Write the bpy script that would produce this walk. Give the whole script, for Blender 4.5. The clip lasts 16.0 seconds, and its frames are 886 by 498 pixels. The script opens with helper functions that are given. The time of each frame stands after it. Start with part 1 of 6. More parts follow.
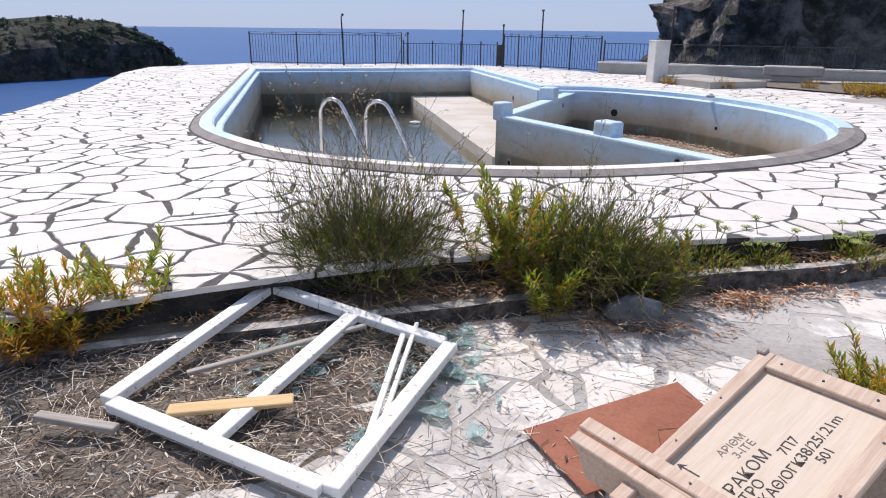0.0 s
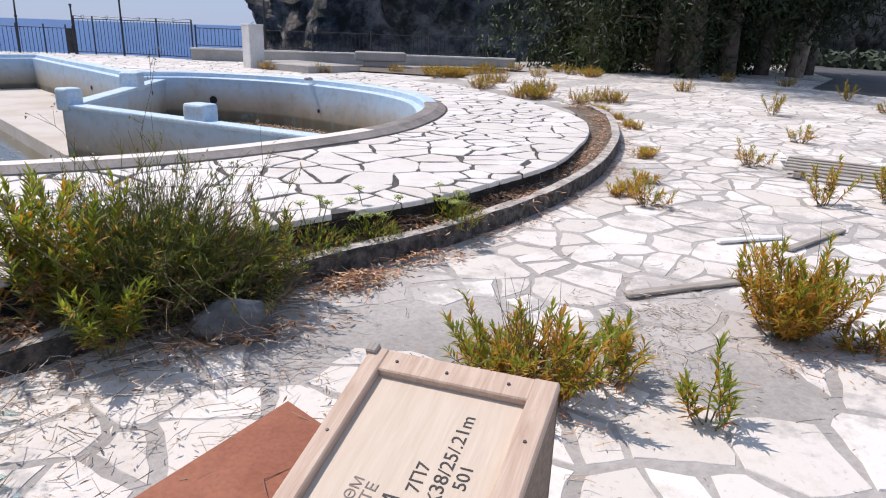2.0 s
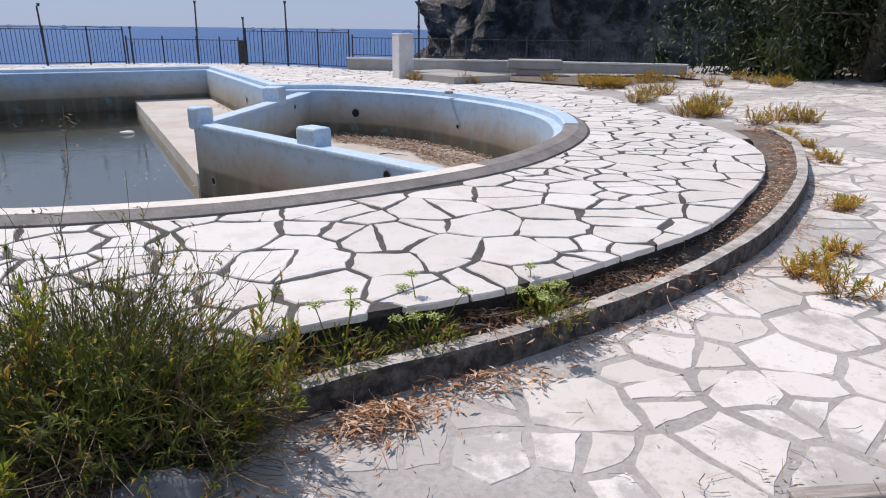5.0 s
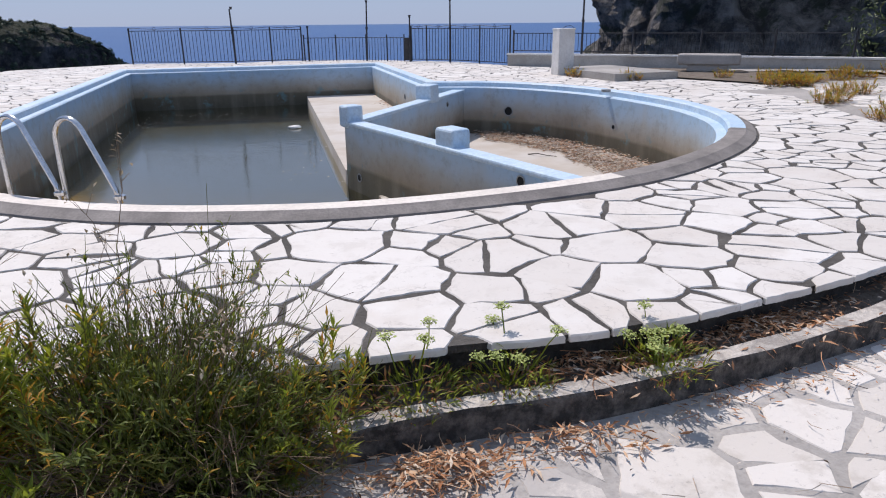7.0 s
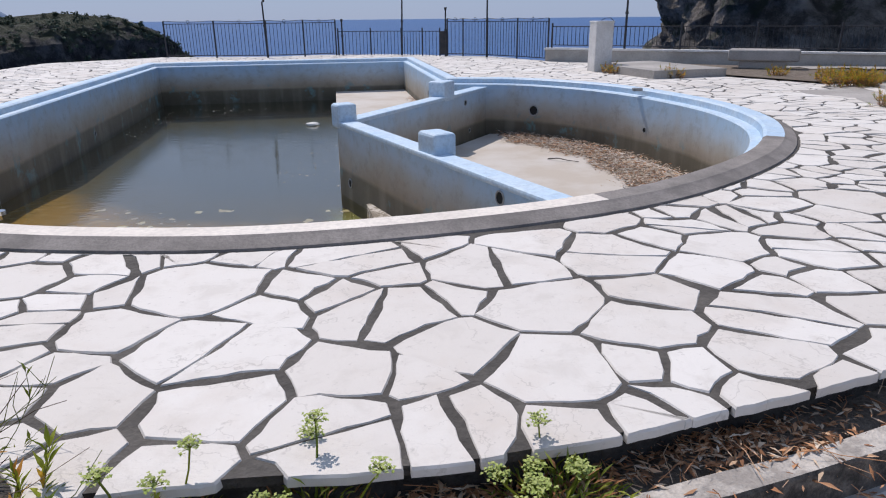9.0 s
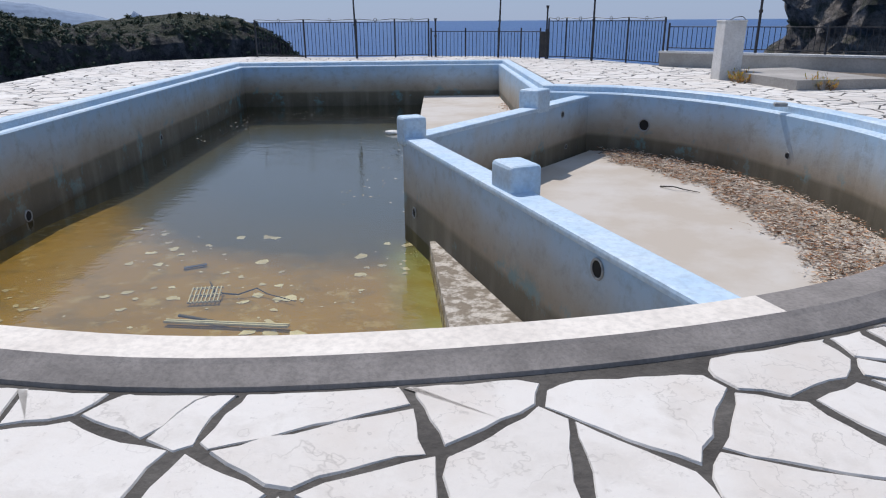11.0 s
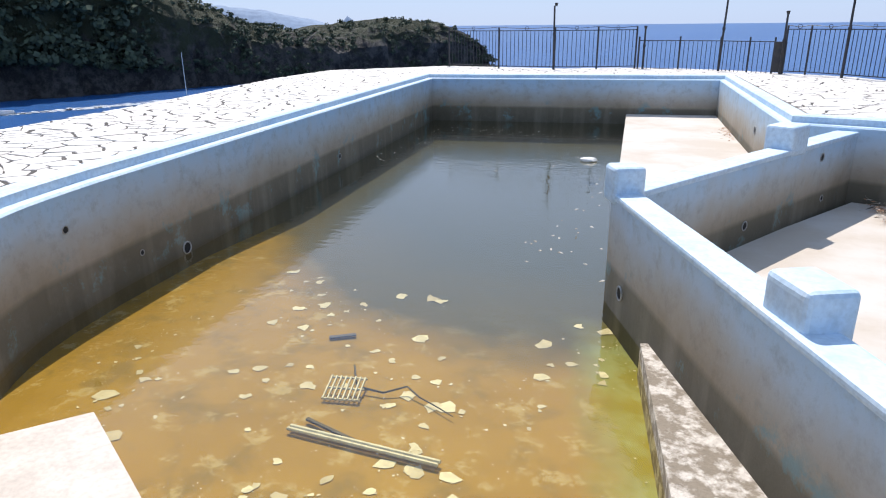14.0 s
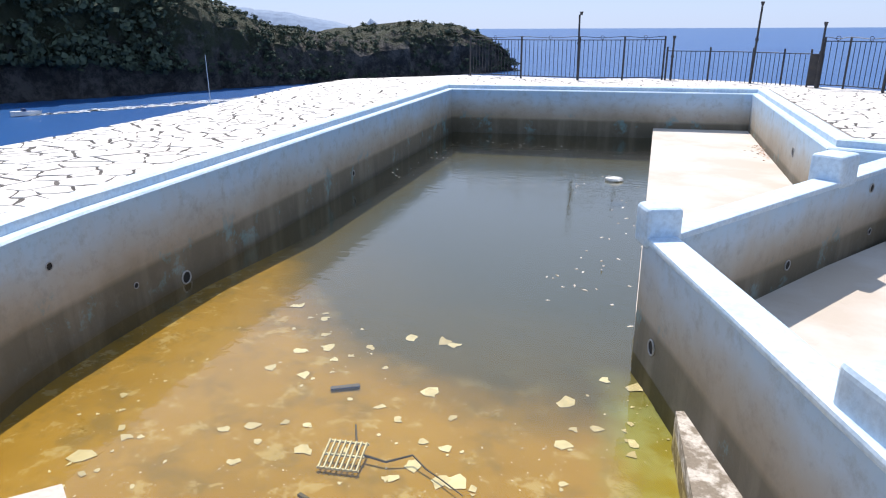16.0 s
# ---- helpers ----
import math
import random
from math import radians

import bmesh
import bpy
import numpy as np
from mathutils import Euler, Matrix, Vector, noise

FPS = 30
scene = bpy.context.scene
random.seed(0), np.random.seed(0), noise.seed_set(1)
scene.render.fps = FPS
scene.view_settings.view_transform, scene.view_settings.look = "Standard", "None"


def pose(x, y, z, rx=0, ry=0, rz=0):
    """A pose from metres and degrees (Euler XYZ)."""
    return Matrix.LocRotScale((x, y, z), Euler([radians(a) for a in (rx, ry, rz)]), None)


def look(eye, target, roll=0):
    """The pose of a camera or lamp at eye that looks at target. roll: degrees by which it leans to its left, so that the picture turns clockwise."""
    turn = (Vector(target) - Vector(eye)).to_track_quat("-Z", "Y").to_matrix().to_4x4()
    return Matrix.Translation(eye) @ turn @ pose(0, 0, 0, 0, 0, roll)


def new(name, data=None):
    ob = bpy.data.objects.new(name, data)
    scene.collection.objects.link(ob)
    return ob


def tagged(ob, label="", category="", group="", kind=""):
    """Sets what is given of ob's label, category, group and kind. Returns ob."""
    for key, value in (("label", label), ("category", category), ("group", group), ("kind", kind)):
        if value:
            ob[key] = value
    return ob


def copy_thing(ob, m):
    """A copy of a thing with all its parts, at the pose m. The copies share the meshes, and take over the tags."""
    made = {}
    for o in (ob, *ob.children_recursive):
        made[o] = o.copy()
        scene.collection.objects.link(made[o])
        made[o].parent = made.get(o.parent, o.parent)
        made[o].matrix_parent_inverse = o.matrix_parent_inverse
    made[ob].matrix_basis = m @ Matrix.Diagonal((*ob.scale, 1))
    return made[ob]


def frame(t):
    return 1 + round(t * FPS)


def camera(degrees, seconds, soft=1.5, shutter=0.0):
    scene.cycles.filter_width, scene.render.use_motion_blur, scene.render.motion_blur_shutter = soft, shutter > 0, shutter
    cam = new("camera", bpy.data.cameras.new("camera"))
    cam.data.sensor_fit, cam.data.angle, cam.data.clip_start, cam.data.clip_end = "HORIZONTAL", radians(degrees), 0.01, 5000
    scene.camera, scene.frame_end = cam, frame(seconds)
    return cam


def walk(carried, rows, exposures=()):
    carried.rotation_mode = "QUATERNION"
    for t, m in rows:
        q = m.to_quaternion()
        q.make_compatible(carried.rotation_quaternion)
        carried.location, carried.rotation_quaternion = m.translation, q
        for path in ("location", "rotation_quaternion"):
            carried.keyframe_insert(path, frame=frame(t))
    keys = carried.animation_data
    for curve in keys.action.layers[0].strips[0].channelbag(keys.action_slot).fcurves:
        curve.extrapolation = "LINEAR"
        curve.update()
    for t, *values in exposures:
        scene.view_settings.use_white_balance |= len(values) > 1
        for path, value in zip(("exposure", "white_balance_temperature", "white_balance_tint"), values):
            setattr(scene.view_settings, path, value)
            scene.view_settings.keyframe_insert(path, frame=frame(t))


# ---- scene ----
cam = camera(67.6, 16.0, soft=1.1)
PATH = [
    (0, (0.132, -0.156, 1.691), (0.115, 1.74, 1.056), 0.6),
    (0.5, (0.253, 0.002, 1.673), (0.465, 1.886, 1.037), 0.8),
    (1, (0.381, 0.156, 1.604), (0.787, 2.011, 0.977), 1.2),
    (1.5, (0.455, 0.341, 1.422), (1.158, 2.106, 0.799), 1.7),
    (2, (0.576, 0.552, 1.414), (1.582, 2.164, 0.789), 2.1),
    (2.5, (0.855, 0.742, 1.42), (1.967, 2.279, 0.79), 2.0),
    (3, (1.071, 0.895, 1.413), (2.227, 2.402, 0.786), 2.1),
    (3.5, (1.273, 1.079, 1.459), (2.468, 2.557, 0.835), 2.1),
    (4, (1.501, 1.306, 1.463), (2.689, 2.784, 0.827), 1.8),
    (4.5, (1.611, 1.46, 1.522), (2.545, 3.11, 0.883), 1.3),
    (5, (1.585, 1.506, 1.567), (2.149, 3.317, 0.933), 0.7),
    (5.2, (1.569, 1.518, 1.587), (2.03, 3.357, 0.95), 0.3),
    (7.3, (2.074, 1.856, 1.607), (2.148, 3.746, 0.959), -0.5),
    (7.5, (2.155, 1.899, 1.602), (2.218, 3.792, 0.959), -0.5),
    (8, (2.378, 2.113, 1.588), (2.428, 4.003, 0.935), -0.5),
    (8.2, (2.483, 2.217, 1.588), (2.517, 4.104, 0.926), -0.4),
    (10.3, (2.977, 3.97, 1.447), (2.669, 5.833, 0.788), -0.7),
    (10.5, (2.955, 4.148, 1.459), (2.618, 6.005, 0.798), -0.5),
    (11, (2.866, 4.544, 1.475), (2.511, 6.399, 0.818), -0.4),
    (11.5, (2.782, 4.985, 1.546), (2.421, 6.841, 0.893), -0.4),
    (12, (2.676, 5.258, 1.677), (2.252, 7.102, 1.029), -0.2),
    (12.5, (2.572, 5.571, 1.645), (2.045, 7.386, 0.989), -0.3),
    (13, (2.463, 5.844, 1.6), (1.885, 7.645, 0.949), -0.5),
    (13.5, (2.335, 6.066, 1.614), (1.611, 7.812, 0.96), -0.6),
    (14, (2.217, 6.225, 1.601), (1.361, 7.914, 0.957), -0.6),
    (14.5, (2.095, 6.469, 1.603), (1.189, 8.131, 0.959), -0.7),
    (15, (2.049, 6.59, 1.706), (1.145, 8.256, 1.069), -0.7),
    (15.5, (2.032, 6.786, 1.769), (1.123, 8.45, 1.133), -0.6),
    (16, (1.99, 6.778, 1.753), (1.081, 8.442, 1.117), -0.3),
]

walk(cam, [(t, look(eye, target, roll)) for t, eye, target, roll in PATH],
     exposures=[(0.0, -0.05, 6560, 17), (1.5, -0.06, 6560, 17), (2.5, -0.20, 6600, 17), (3.5, -0.27, 6600, 17), (4.5, -0.36, 6600, 17), (5.0, -0.30, 6560, 17), (8.0, -0.36, 6450, 17), (10.5, -0.55, 6350, 14),
                (11.5, -0.22, 6300, 13), (12.5, 0.0, 6300, 13), (13.5, 0.2, 6420, 13), (16.0, 0.35, 6560, 14)])

# ---- sky, sun, exposure ----
SUN_FROM = Vector((-0.34, 0.53, 1.0)).normalized()
world = bpy.data.worlds.new("sky")
scene.world = world
world.use_nodes = True
sky = world.node_tree.nodes.new("ShaderNodeTexSky")
sky.sky_type = 'NISHITA'
sky.sun_disc = False
sky.sun_elevation = math.asin(SUN_FROM.z)
sky.sun_rotation = math.atan2(SUN_FROM.x, SUN_FROM.y)
sky.air_density, sky.dust_density, sky.ozone_density = 1.0, 0.25, 2.5
background = world.node_tree.nodes["Background"]
background.inputs["Strength"].default_value = 0.065
haze = world.node_tree.nodes.new("ShaderNodeMix")
haze.data_type = 'RGBA'
haze.inputs[0].default_value = 0.72
haze.inputs[7].default_value = (7.3, 9.8, 14.3, 1)
world.node_tree.links.new(sky.outputs["Color"], haze.inputs[6])
world.node_tree.links.new(haze.outputs[2], background.inputs["Color"])
lamp = bpy.data.lights.new("sun", 'SUN')
lamp.energy, lamp.angle, lamp.color = 4.6, radians(0.55), (1.0, 0.95, 0.88)
sun = new("sun", lamp)
sun.matrix_world = look(SUN_FROM * 60, (0, 0, 0))


# ---- materials ----
class Mat:
    """A small builder for procedural node materials."""

    def __init__(self, name, rough=0.8, metal=0.0):
        self.m = bpy.data.materials.new(name)
        self.m.use_nodes = True
        self.n = self.m.node_tree.nodes
        self.b = self.n["Principled BSDF"]
        self.b.inputs["Roughness"].default_value = rough
        self.b.inputs["Metallic"].default_value = metal
        self.coord = self.n.new("ShaderNodeNewGeometry").outputs["Position"]

    def link(self, a, b):
        self.m.node_tree.links.new(a, b)

    def local(self):
        self.coord = self.n.new("ShaderNodeTexCoord").outputs["Object"]
        return self

    def stretch(self, x, y, z):
        v = self.n.new("ShaderNodeVectorMath")
        v.operation = 'MULTIPLY'
        self.link(self.coord, v.inputs[0])
        v.inputs[1].default_value = (x, y, z)
        self.coord = v.outputs[0]
        return self

    def noise(self, scale, detail=5, rough=0.6, distort=0.0):
        t = self.n.new("ShaderNodeTexNoise")
        t.inputs["Scale"].default_value = scale
        t.inputs["Detail"].default_value = detail
        t.inputs["Roughness"].default_value = rough
        t.inputs["Distortion"].default_value = distort
        self.link(self.coord, t.inputs["Vector"])
        return t.outputs["Fac"]

    def ramp(self, fac, *stops):
        r = self.n.new("ShaderNodeValToRGB")
        e = r.color_ramp.elements
        while len(e) < len(stops):
            e.new(0.5)
        for el, (p, c) in zip(e, stops):
            el.position = p
            el.color = (c, c, c, 1) if isinstance(c, (int, float)) else (*c, 1)
        self.link(fac, r.inputs["Fac"])
        return r.outputs["Color"]

    def mix(self, fac, a, b, blend='MIX'):
        x = self.n.new("ShaderNodeMix")
        x.data_type, x.blend_type = 'RGBA', blend
        for sock, v in ((x.inputs[0], fac), (x.inputs[6], a), (x.inputs[7], b)):
            if hasattr(v, "links"):
                self.link(v, sock)
            else:
                sock.default_value = v if isinstance(v, (int, float)) else (*v, 1)
        return x.outputs[2]

    def math(self, op, a, b=0.0, clamp=False):
        x = self.n.new("ShaderNodeMath")
        x.operation, x.use_clamp = op, clamp
        for sock, v in ((x.inputs[0], a), (x.inputs[1], b)):
            if hasattr(v, "links"):
                self.link(v, sock)
            else:
                sock.default_value = v
        return x.outputs[0]

    def height(self):
        s = self.n.new("ShaderNodeSeparateXYZ")
        self.link(self.n.new("ShaderNodeNewGeometry").outputs["Position"], s.inputs[0])
        return s.outputs["Z"]

    def each(self):
        return self.n.new("ShaderNodeObjectInfo").outputs["Random"]

    def island(self):
        return self.n.new("ShaderNodeNewGeometry").outputs["Random Per Island"]

    def base(self, c):
        if hasattr(c, "links"):
            self.link(c, self.b.inputs["Base Color"])
        else:
            self.b.inputs["Base Color"].default_value = (*c, 1)
        return self

    def rough(self, c):
        self.link(c, self.b.inputs["Roughness"])
        return self

    def bump(self, h, strength=0.5, distance=0.01):
        k = self.n.new("ShaderNodeBump")
        k.inputs["Strength"].default_value = strength
        k.inputs["Distance"].default_value = distance
        self.link(h, k.inputs["Height"])
        self.link(k.outputs["Normal"], self.b.inputs["Normal"])
        return self


def mottled(name, a, b, scale, rough=0.8, fine=40.0, bump=0.3, dist=0.006, metal=0.0, lo=0.35, hi=0.65, each=0.0):
    """Two colours mixed by coarse noise, darkened a little by fine grain."""
    m = Mat(name, rough, metal)
    c = m.mix(m.ramp(m.noise(scale), (lo, 0.0), (hi, 1.0)), a, b)
    f = m.noise(fine, 4)
    c = m.mix(m.ramp(f, (0.3, 0.35), (0.6, 0.0)), c, tuple(0.45 * v for v in a))
    if each:
        c = m.mix(m.math('MULTIPLY', m.each(), each), c, tuple(0.5 * v for v in b))
    m.base(c).bump(f, bump, dist)
    return m.m


def stone_material(name, random_source):
    m = Mat(name, 0.72)
    rnd = m.each() if random_source == "each" else m.island()
    c = m.mix(rnd, (0.73, 0.70, 0.655), (0.63, 0.59, 0.54))
    big = m.noise(1.7, 6, 0.65)
    c = m.mix(m.ramp(big, (0.48, 0.0), (0.72, 0.55)), c, (0.56, 0.49, 0.42))
    # flaked patches a shade darker
    flake = m.noise(5.5, 9, 0.62, 0.5)
    c = m.mix(m.ramp(flake, (0.52, 0.0), (0.66, 0.5)), c, (0.55, 0.51, 0.46))
    fine = m.noise(26, 6, 0.7)
    c = m.mix(m.ramp(fine, (0.60, 0.0), (0.74, 0.65)), c, (0.36, 0.33, 0.30))
    for scale, off in ((1.9, 1.1), (3.3, 1.7)):
        crack = m.ramp(m.noise(scale, 5, 0.6, 0.3), (0.494, 0.0), (0.499, 0.4), (0.501, 0.4), (0.506, 0.0))
        crack = m.math('MULTIPLY', crack, m.ramp(m.noise(off, 2), (0.50, 0.0), (0.58, 1.0)))
        c = m.mix(crack, c, (0.30, 0.27, 0.24))
    m.base(c).bump(m.noise(9, 8, 0.72), 0.55, 0.014)
    return m.m


def worn_stone_material(name, random_source):
    m = Mat(name, 0.78)
    rnd = m.each() if random_source == "each" else m.island()
    c = m.mix(rnd, (0.74, 0.70, 0.65), (0.60, 0.555, 0.50))
    c = m.mix(m.ramp(m.noise(3.1, 7, 0.7), (0.52, 0.0), (0.66, 0.6)), c, (0.42, 0.375, 0.32))
    # thin cement smeared over the stones
    smear = m.math('ADD', m.noise(0.62, 3, 0.5), m.math('MULTIPLY', m.math('SUBTRACT', m.noise(4.5, 8, 0.75), 0.5), 0.55))
    c = m.mix(m.ramp(smear, (0.50, 0.0), (0.57, 0.8)), c, (0.40, 0.375, 0.35))
    fine = m.noise(30, 6, 0.75)
    c = m.mix(m.ramp(fine, (0.58, 0.0), (0.72, 0.6)), c, (0.25, 0.23, 0.21))
    m.base(c).bump(m.noise(12, 6, 0.7), 0.5, 0.012)
    return m.m


STONE_EACH, STONE_JOINED = stone_material("limestone", "each"), stone_material("limestone_far", "island")
WORN_EACH, WORN_JOINED = worn_stone_material("worn_limestone", "each"), worn_stone_material("worn_limestone_far", "island")
MORTAR = mottled("cement_joint", (0.055, 0.049, 0.043), (0.115, 0.105, 0.093), 3.0, 0.9, 34, 0.9, 0.015)
CEMENT = mottled("old_cement", (0.32, 0.30, 0.275), (0.47, 0.44, 0.41), 1.3, 0.9, 38, 0.6, 0.012)
# kerb face: lichen speckle, darkened with the shade that falls on it
KERB_SHADE = mottled("shaded_lichen_cement", (0.045, 0.040, 0.036), (0.20, 0.175, 0.15), 14.0, 0.95, 70, 0.9, 0.014, lo=0.40, hi=0.66)
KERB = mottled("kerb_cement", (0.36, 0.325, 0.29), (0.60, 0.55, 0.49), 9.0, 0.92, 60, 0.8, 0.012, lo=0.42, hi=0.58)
EDGE_SHADE = mottled("shaded_edge", (0.030, 0.026, 0.023), (0.085, 0.075, 0.065), 6.0, 0.95, 40, 0.9, 0.02)
RIM_CREAM = mottled("cream_coping", (0.80, 0.74, 0.66), (0.68, 0.62, 0.55), 2.5, 0.75, 30, 0.4, 0.006)
RIM_GREY = mottled("coping_cement", (0.18, 0.163, 0.15), (0.30, 0.272, 0.25), 3.0, 0.85, 55, 0.5, 0.008)
SOIL = mottled("dry_soil", (0.13, 0.10, 0.075), (0.24, 0.20, 0.16), 6.0, 0.95, 70, 0.9, 0.02)
# whitewash greyed to carry the shade on the low wall's front
WALL_SHADE = mottled("shaded_whitewash", (0.50, 0.48, 0.45), (0.36, 0.34, 0.31), 1.4, 0.85, 24, 0.4, 0.008)
WHITE_WALL = mottled("whitewash", (0.78, 0.77, 0.75), (0.62, 0.60, 0.57), 2.0, 0.8, 30, 0.3, 0.006)
IRON = mottled("painted_iron", (0.02, 0.022, 0.028), (0.045, 0.04, 0.04), 8.0, 0.5, 90, 0.2, 0.002)
CHROME = mottled("steel_tube", (0.75, 0.75, 0.76), (0.62, 0.62, 0.62), 12.0, 0.22, 120, 0.1, 0.001, metal=1.0)


def pool_paint():
    m = Mat("pool_paint", 0.7)
    z = m.height()
    n = m.noise(0.9, 6, 0.65)
    grain = m.noise(18, 5, 0.7)
    zz = m.math('ADD', z, m.math('MULTIPLY', m.math('SUBTRACT', n, 0.5), 0.55))
    f = m.math('DIVIDE', m.math('ADD', zz, 1.3), 1.7)
    c = m.ramp(f, (0.08, (0.055, 0.050, 0.032)), (0.34, (0.14, 0.115, 0.075)), (0.47, (0.24, 0.195, 0.135)),
               (0.58, (0.34, 0.30, 0.24)), (0.68, (0.38, 0.39, 0.38)), (0.77, (0.40, 0.49, 0.57)), (0.88, (0.36, 0.52, 0.68)))
    band = m.math('ADD', z, m.math('MULTIPLY', m.noise(1.1, 3), 0.06))
    c = m.mix(m.ramp(m.math('ADD', band, 1.0), (0.54, 0.70), (0.60, 0.0)), c, (0.070, 0.065, 0.044))
    teal = m.math('MULTIPLY', m.ramp(m.noise(1.6, 6, 0.75), (0.56, 0.0), (0.64, 0.7)), m.ramp(m.math('ADD', z, 1.0), (0.15, 0.0), (0.3, 1.0), (0.6, 1.0), (0.75, 0.0)))
    c = m.mix(teal, c, (0.12, 0.24, 0.26))
    c = m.mix(m.ramp(m.noise(5.5, 6, 0.75), (0.5, 0.0), (0.75, 0.45)), c, (0.16, 0.14, 0.11))
    m.stretch(2.2, 2.2, 0.25)
    streak = m.noise(1.2, 4, 0.55)
    c = m.mix(m.ramp(streak, (0.50, 0.0), (0.8, 0.3)), c, (0.42, 0.37, 0.30))
    m.base(c).bump(grain, 0.35, 0.008)
    return m.m


POOL_PAINT = pool_paint()
POOL_BLUE = mottled("pale_blue_paint", (0.44, 0.60, 0.76), (0.58, 0.69, 0.78), 2.4, 0.6, 22, 0.35, 0.006)


# ---- mesh helpers ----
def mesh_object(name, bm, mat, parent=None, label="", smooth=False):
    me = bpy.data.meshes.new(name)
    bm.to_mesh(me)
    bm.free()
    return placed(name, me, mat, parent, label, smooth)


def placed(name, me, mat, parent=None, label="", smooth=False):
    for one in (mat if isinstance(mat, (list, tuple)) else [mat]):
        me.materials.append(one)
    if smooth:
        me.shade_smooth()
    ob = new(name, me)
    if parent:
        ob.parent = parent
    if label:
        ob["label"] = label
    return ob


def part(name, bm, mat, parent, label="", smooth=False):
    return mesh_object(name, bm, mat, parent, label, smooth)


def raw(name, verts, faces, mat, parent=None, label="", smooth=False):
    me = bpy.data.meshes.new(name)
    me.from_pydata([tuple(map(float, v)) for v in verts], [], faces)
    me.validate()
    me.update()
    return placed(name, me, mat, parent, label, smooth)


def empty(name, where=(0, 0, 0), turn=0.0):
    ob = new(name)
    ob.matrix_world = pose(*where, 0, 0, turn)
    return ob


def box(bm, size, centre=(0, 0, 0), m=None, bevel=0.0, segs=1):
    """A bevelled box added to bm."""
    made = bmesh.ops.create_cube(bm, size=1.0)
    vs = made["verts"]
    for v in vs:
        v.co = Vector((v.co.x * size[0], v.co.y * size[1], v.co.z * size[2]))
    if bevel:
        es = list({e for v in vs for e in v.link_edges})
        out = bmesh.ops.bevel(bm, geom=es, offset=bevel, segments=segs, affect='EDGES', profile=0.6)
        vs = list({v for f in out["faces"] for v in f.verts} | {v for v in vs if v.is_valid})
    t = Matrix.Translation(centre)
    bmesh.ops.transform(bm, matrix=(m @ t) if m else t, verts=vs)
    return vs


def boxed(size, centre=(0, 0, 0), m=None, bevel=0.004, segs=1):
    bm = bmesh.new()
    box(bm, size, centre, m, bevel, segs)
    return bm


def tube(points, radius, sides=8, taper=1.0):
    """A round tube along points."""
    bm = bmesh.new()
    pts = [Vector(p) for p in points]
    rings = []
    for i, p in enumerate(pts):
        d = (pts[min(i + 1, len(pts) - 1)] - pts[max(i - 1, 0)]).normalized()
        a = d.cross(Vector((0.31, 0.17, 0.93))).normalized()
        b = d.cross(a)
        r = radius * (1 + (taper - 1) * i / max(1, len(pts) - 1))
        rings.append([bm.verts.new(p + (a * math.cos(k * 2 * math.pi / sides) + b * math.sin(k * 2 * math.pi / sides)) * r) for k in range(sides)])
    for r0, r1 in zip(rings, rings[1:]):
        for k in range(sides):
            bm.faces.new((r0[k], r0[(k + 1) % sides], r1[(k + 1) % sides], r1[k]))
    bm.faces.new(rings[0][::-1])
    bm.faces.new(rings[-1])
    bmesh.ops.recalc_face_normals(bm, faces=bm.faces)
    return bm


def spline(ctrl, step=0.25):
    """Points along a smooth curve through the control points."""
    c = [np.array(p, float) for p in ctrl]
    out = []
    for i in range(len(c) - 1):
        p0, p1, p2, p3 = c[max(i - 1, 0)], c[i], c[i + 1], c[min(i + 2, len(c) - 1)]
        n = max(2, int(np.linalg.norm(p2 - p1) / step))
        for k in range(n):
            t = k / n
            out.append(0.5 * (2 * p1 + (p2 - p0) * t + (2 * p0 - 5 * p1 + 4 * p2 - p3) * t * t + (3 * p1 - p0 - 3 * p2 + p3) * t ** 3))
    out.append(c[-1])
    return [tuple(p) for p in out]


def straight(a, b, step=0.5):
    n = max(1, int(math.dist(a, b) / step))
    return [(a[0] + (b[0] - a[0]) * k / n, a[1] + (b[1] - a[1]) * k / n) for k in range(n)]


def offset(loop, d):
    """A closed loop moved to its left by d."""
    out = []
    n = len(loop)
    for i in range(n):
        a, p, b = (np.array(loop[k % n]) for k in (i - 1, i, i + 1))
        e, f = (p - a) / np.linalg.norm(p - a), (b - p) / np.linalg.norm(b - p)
        n1, n2 = np.array((-e[1], e[0])), np.array((-f[1], f[0]))
        m = n1 + n2
        m = m / max(0.35, m @ m / 2)
        out.append(tuple(p + m * d))
    return out


def offset_line(line, d):
    out = []
    for i, p in enumerate(line):
        a, b = np.array(line[max(i - 1, 0)]), np.array(line[min(i + 1, len(line) - 1)])
        e = (b - a) / np.linalg.norm(b - a)
        out.append((p[0] - e[1] * d, p[1] + e[0] * d))
    return out


def sheet(name, outer, holes, z, mat, kind="structure", label="", category=""):
    """A flat polygon with holes; z is a height or a function of x, y."""
    from mathutils.geometry import tessellate_polygon
    loops = [[Vector((*p, 0)) for p in lp] for lp in (outer, *holes)]
    tris = tessellate_polygon(loops)
    vs = [p for lp in loops for p in lp]
    f = z if callable(z) else (lambda x, y: z)
    faces = []
    for a, b, c in tris:
        s = (vs[b] - vs[a]).cross(vs[c] - vs[a]).z
        faces.append((a, b, c) if s > 0 else (a, c, b))
    ob = raw(name, [(p.x, p.y, f(p.x, p.y)) for p in vs], faces, mat)
    return tagged(ob, label, category, "", kind)


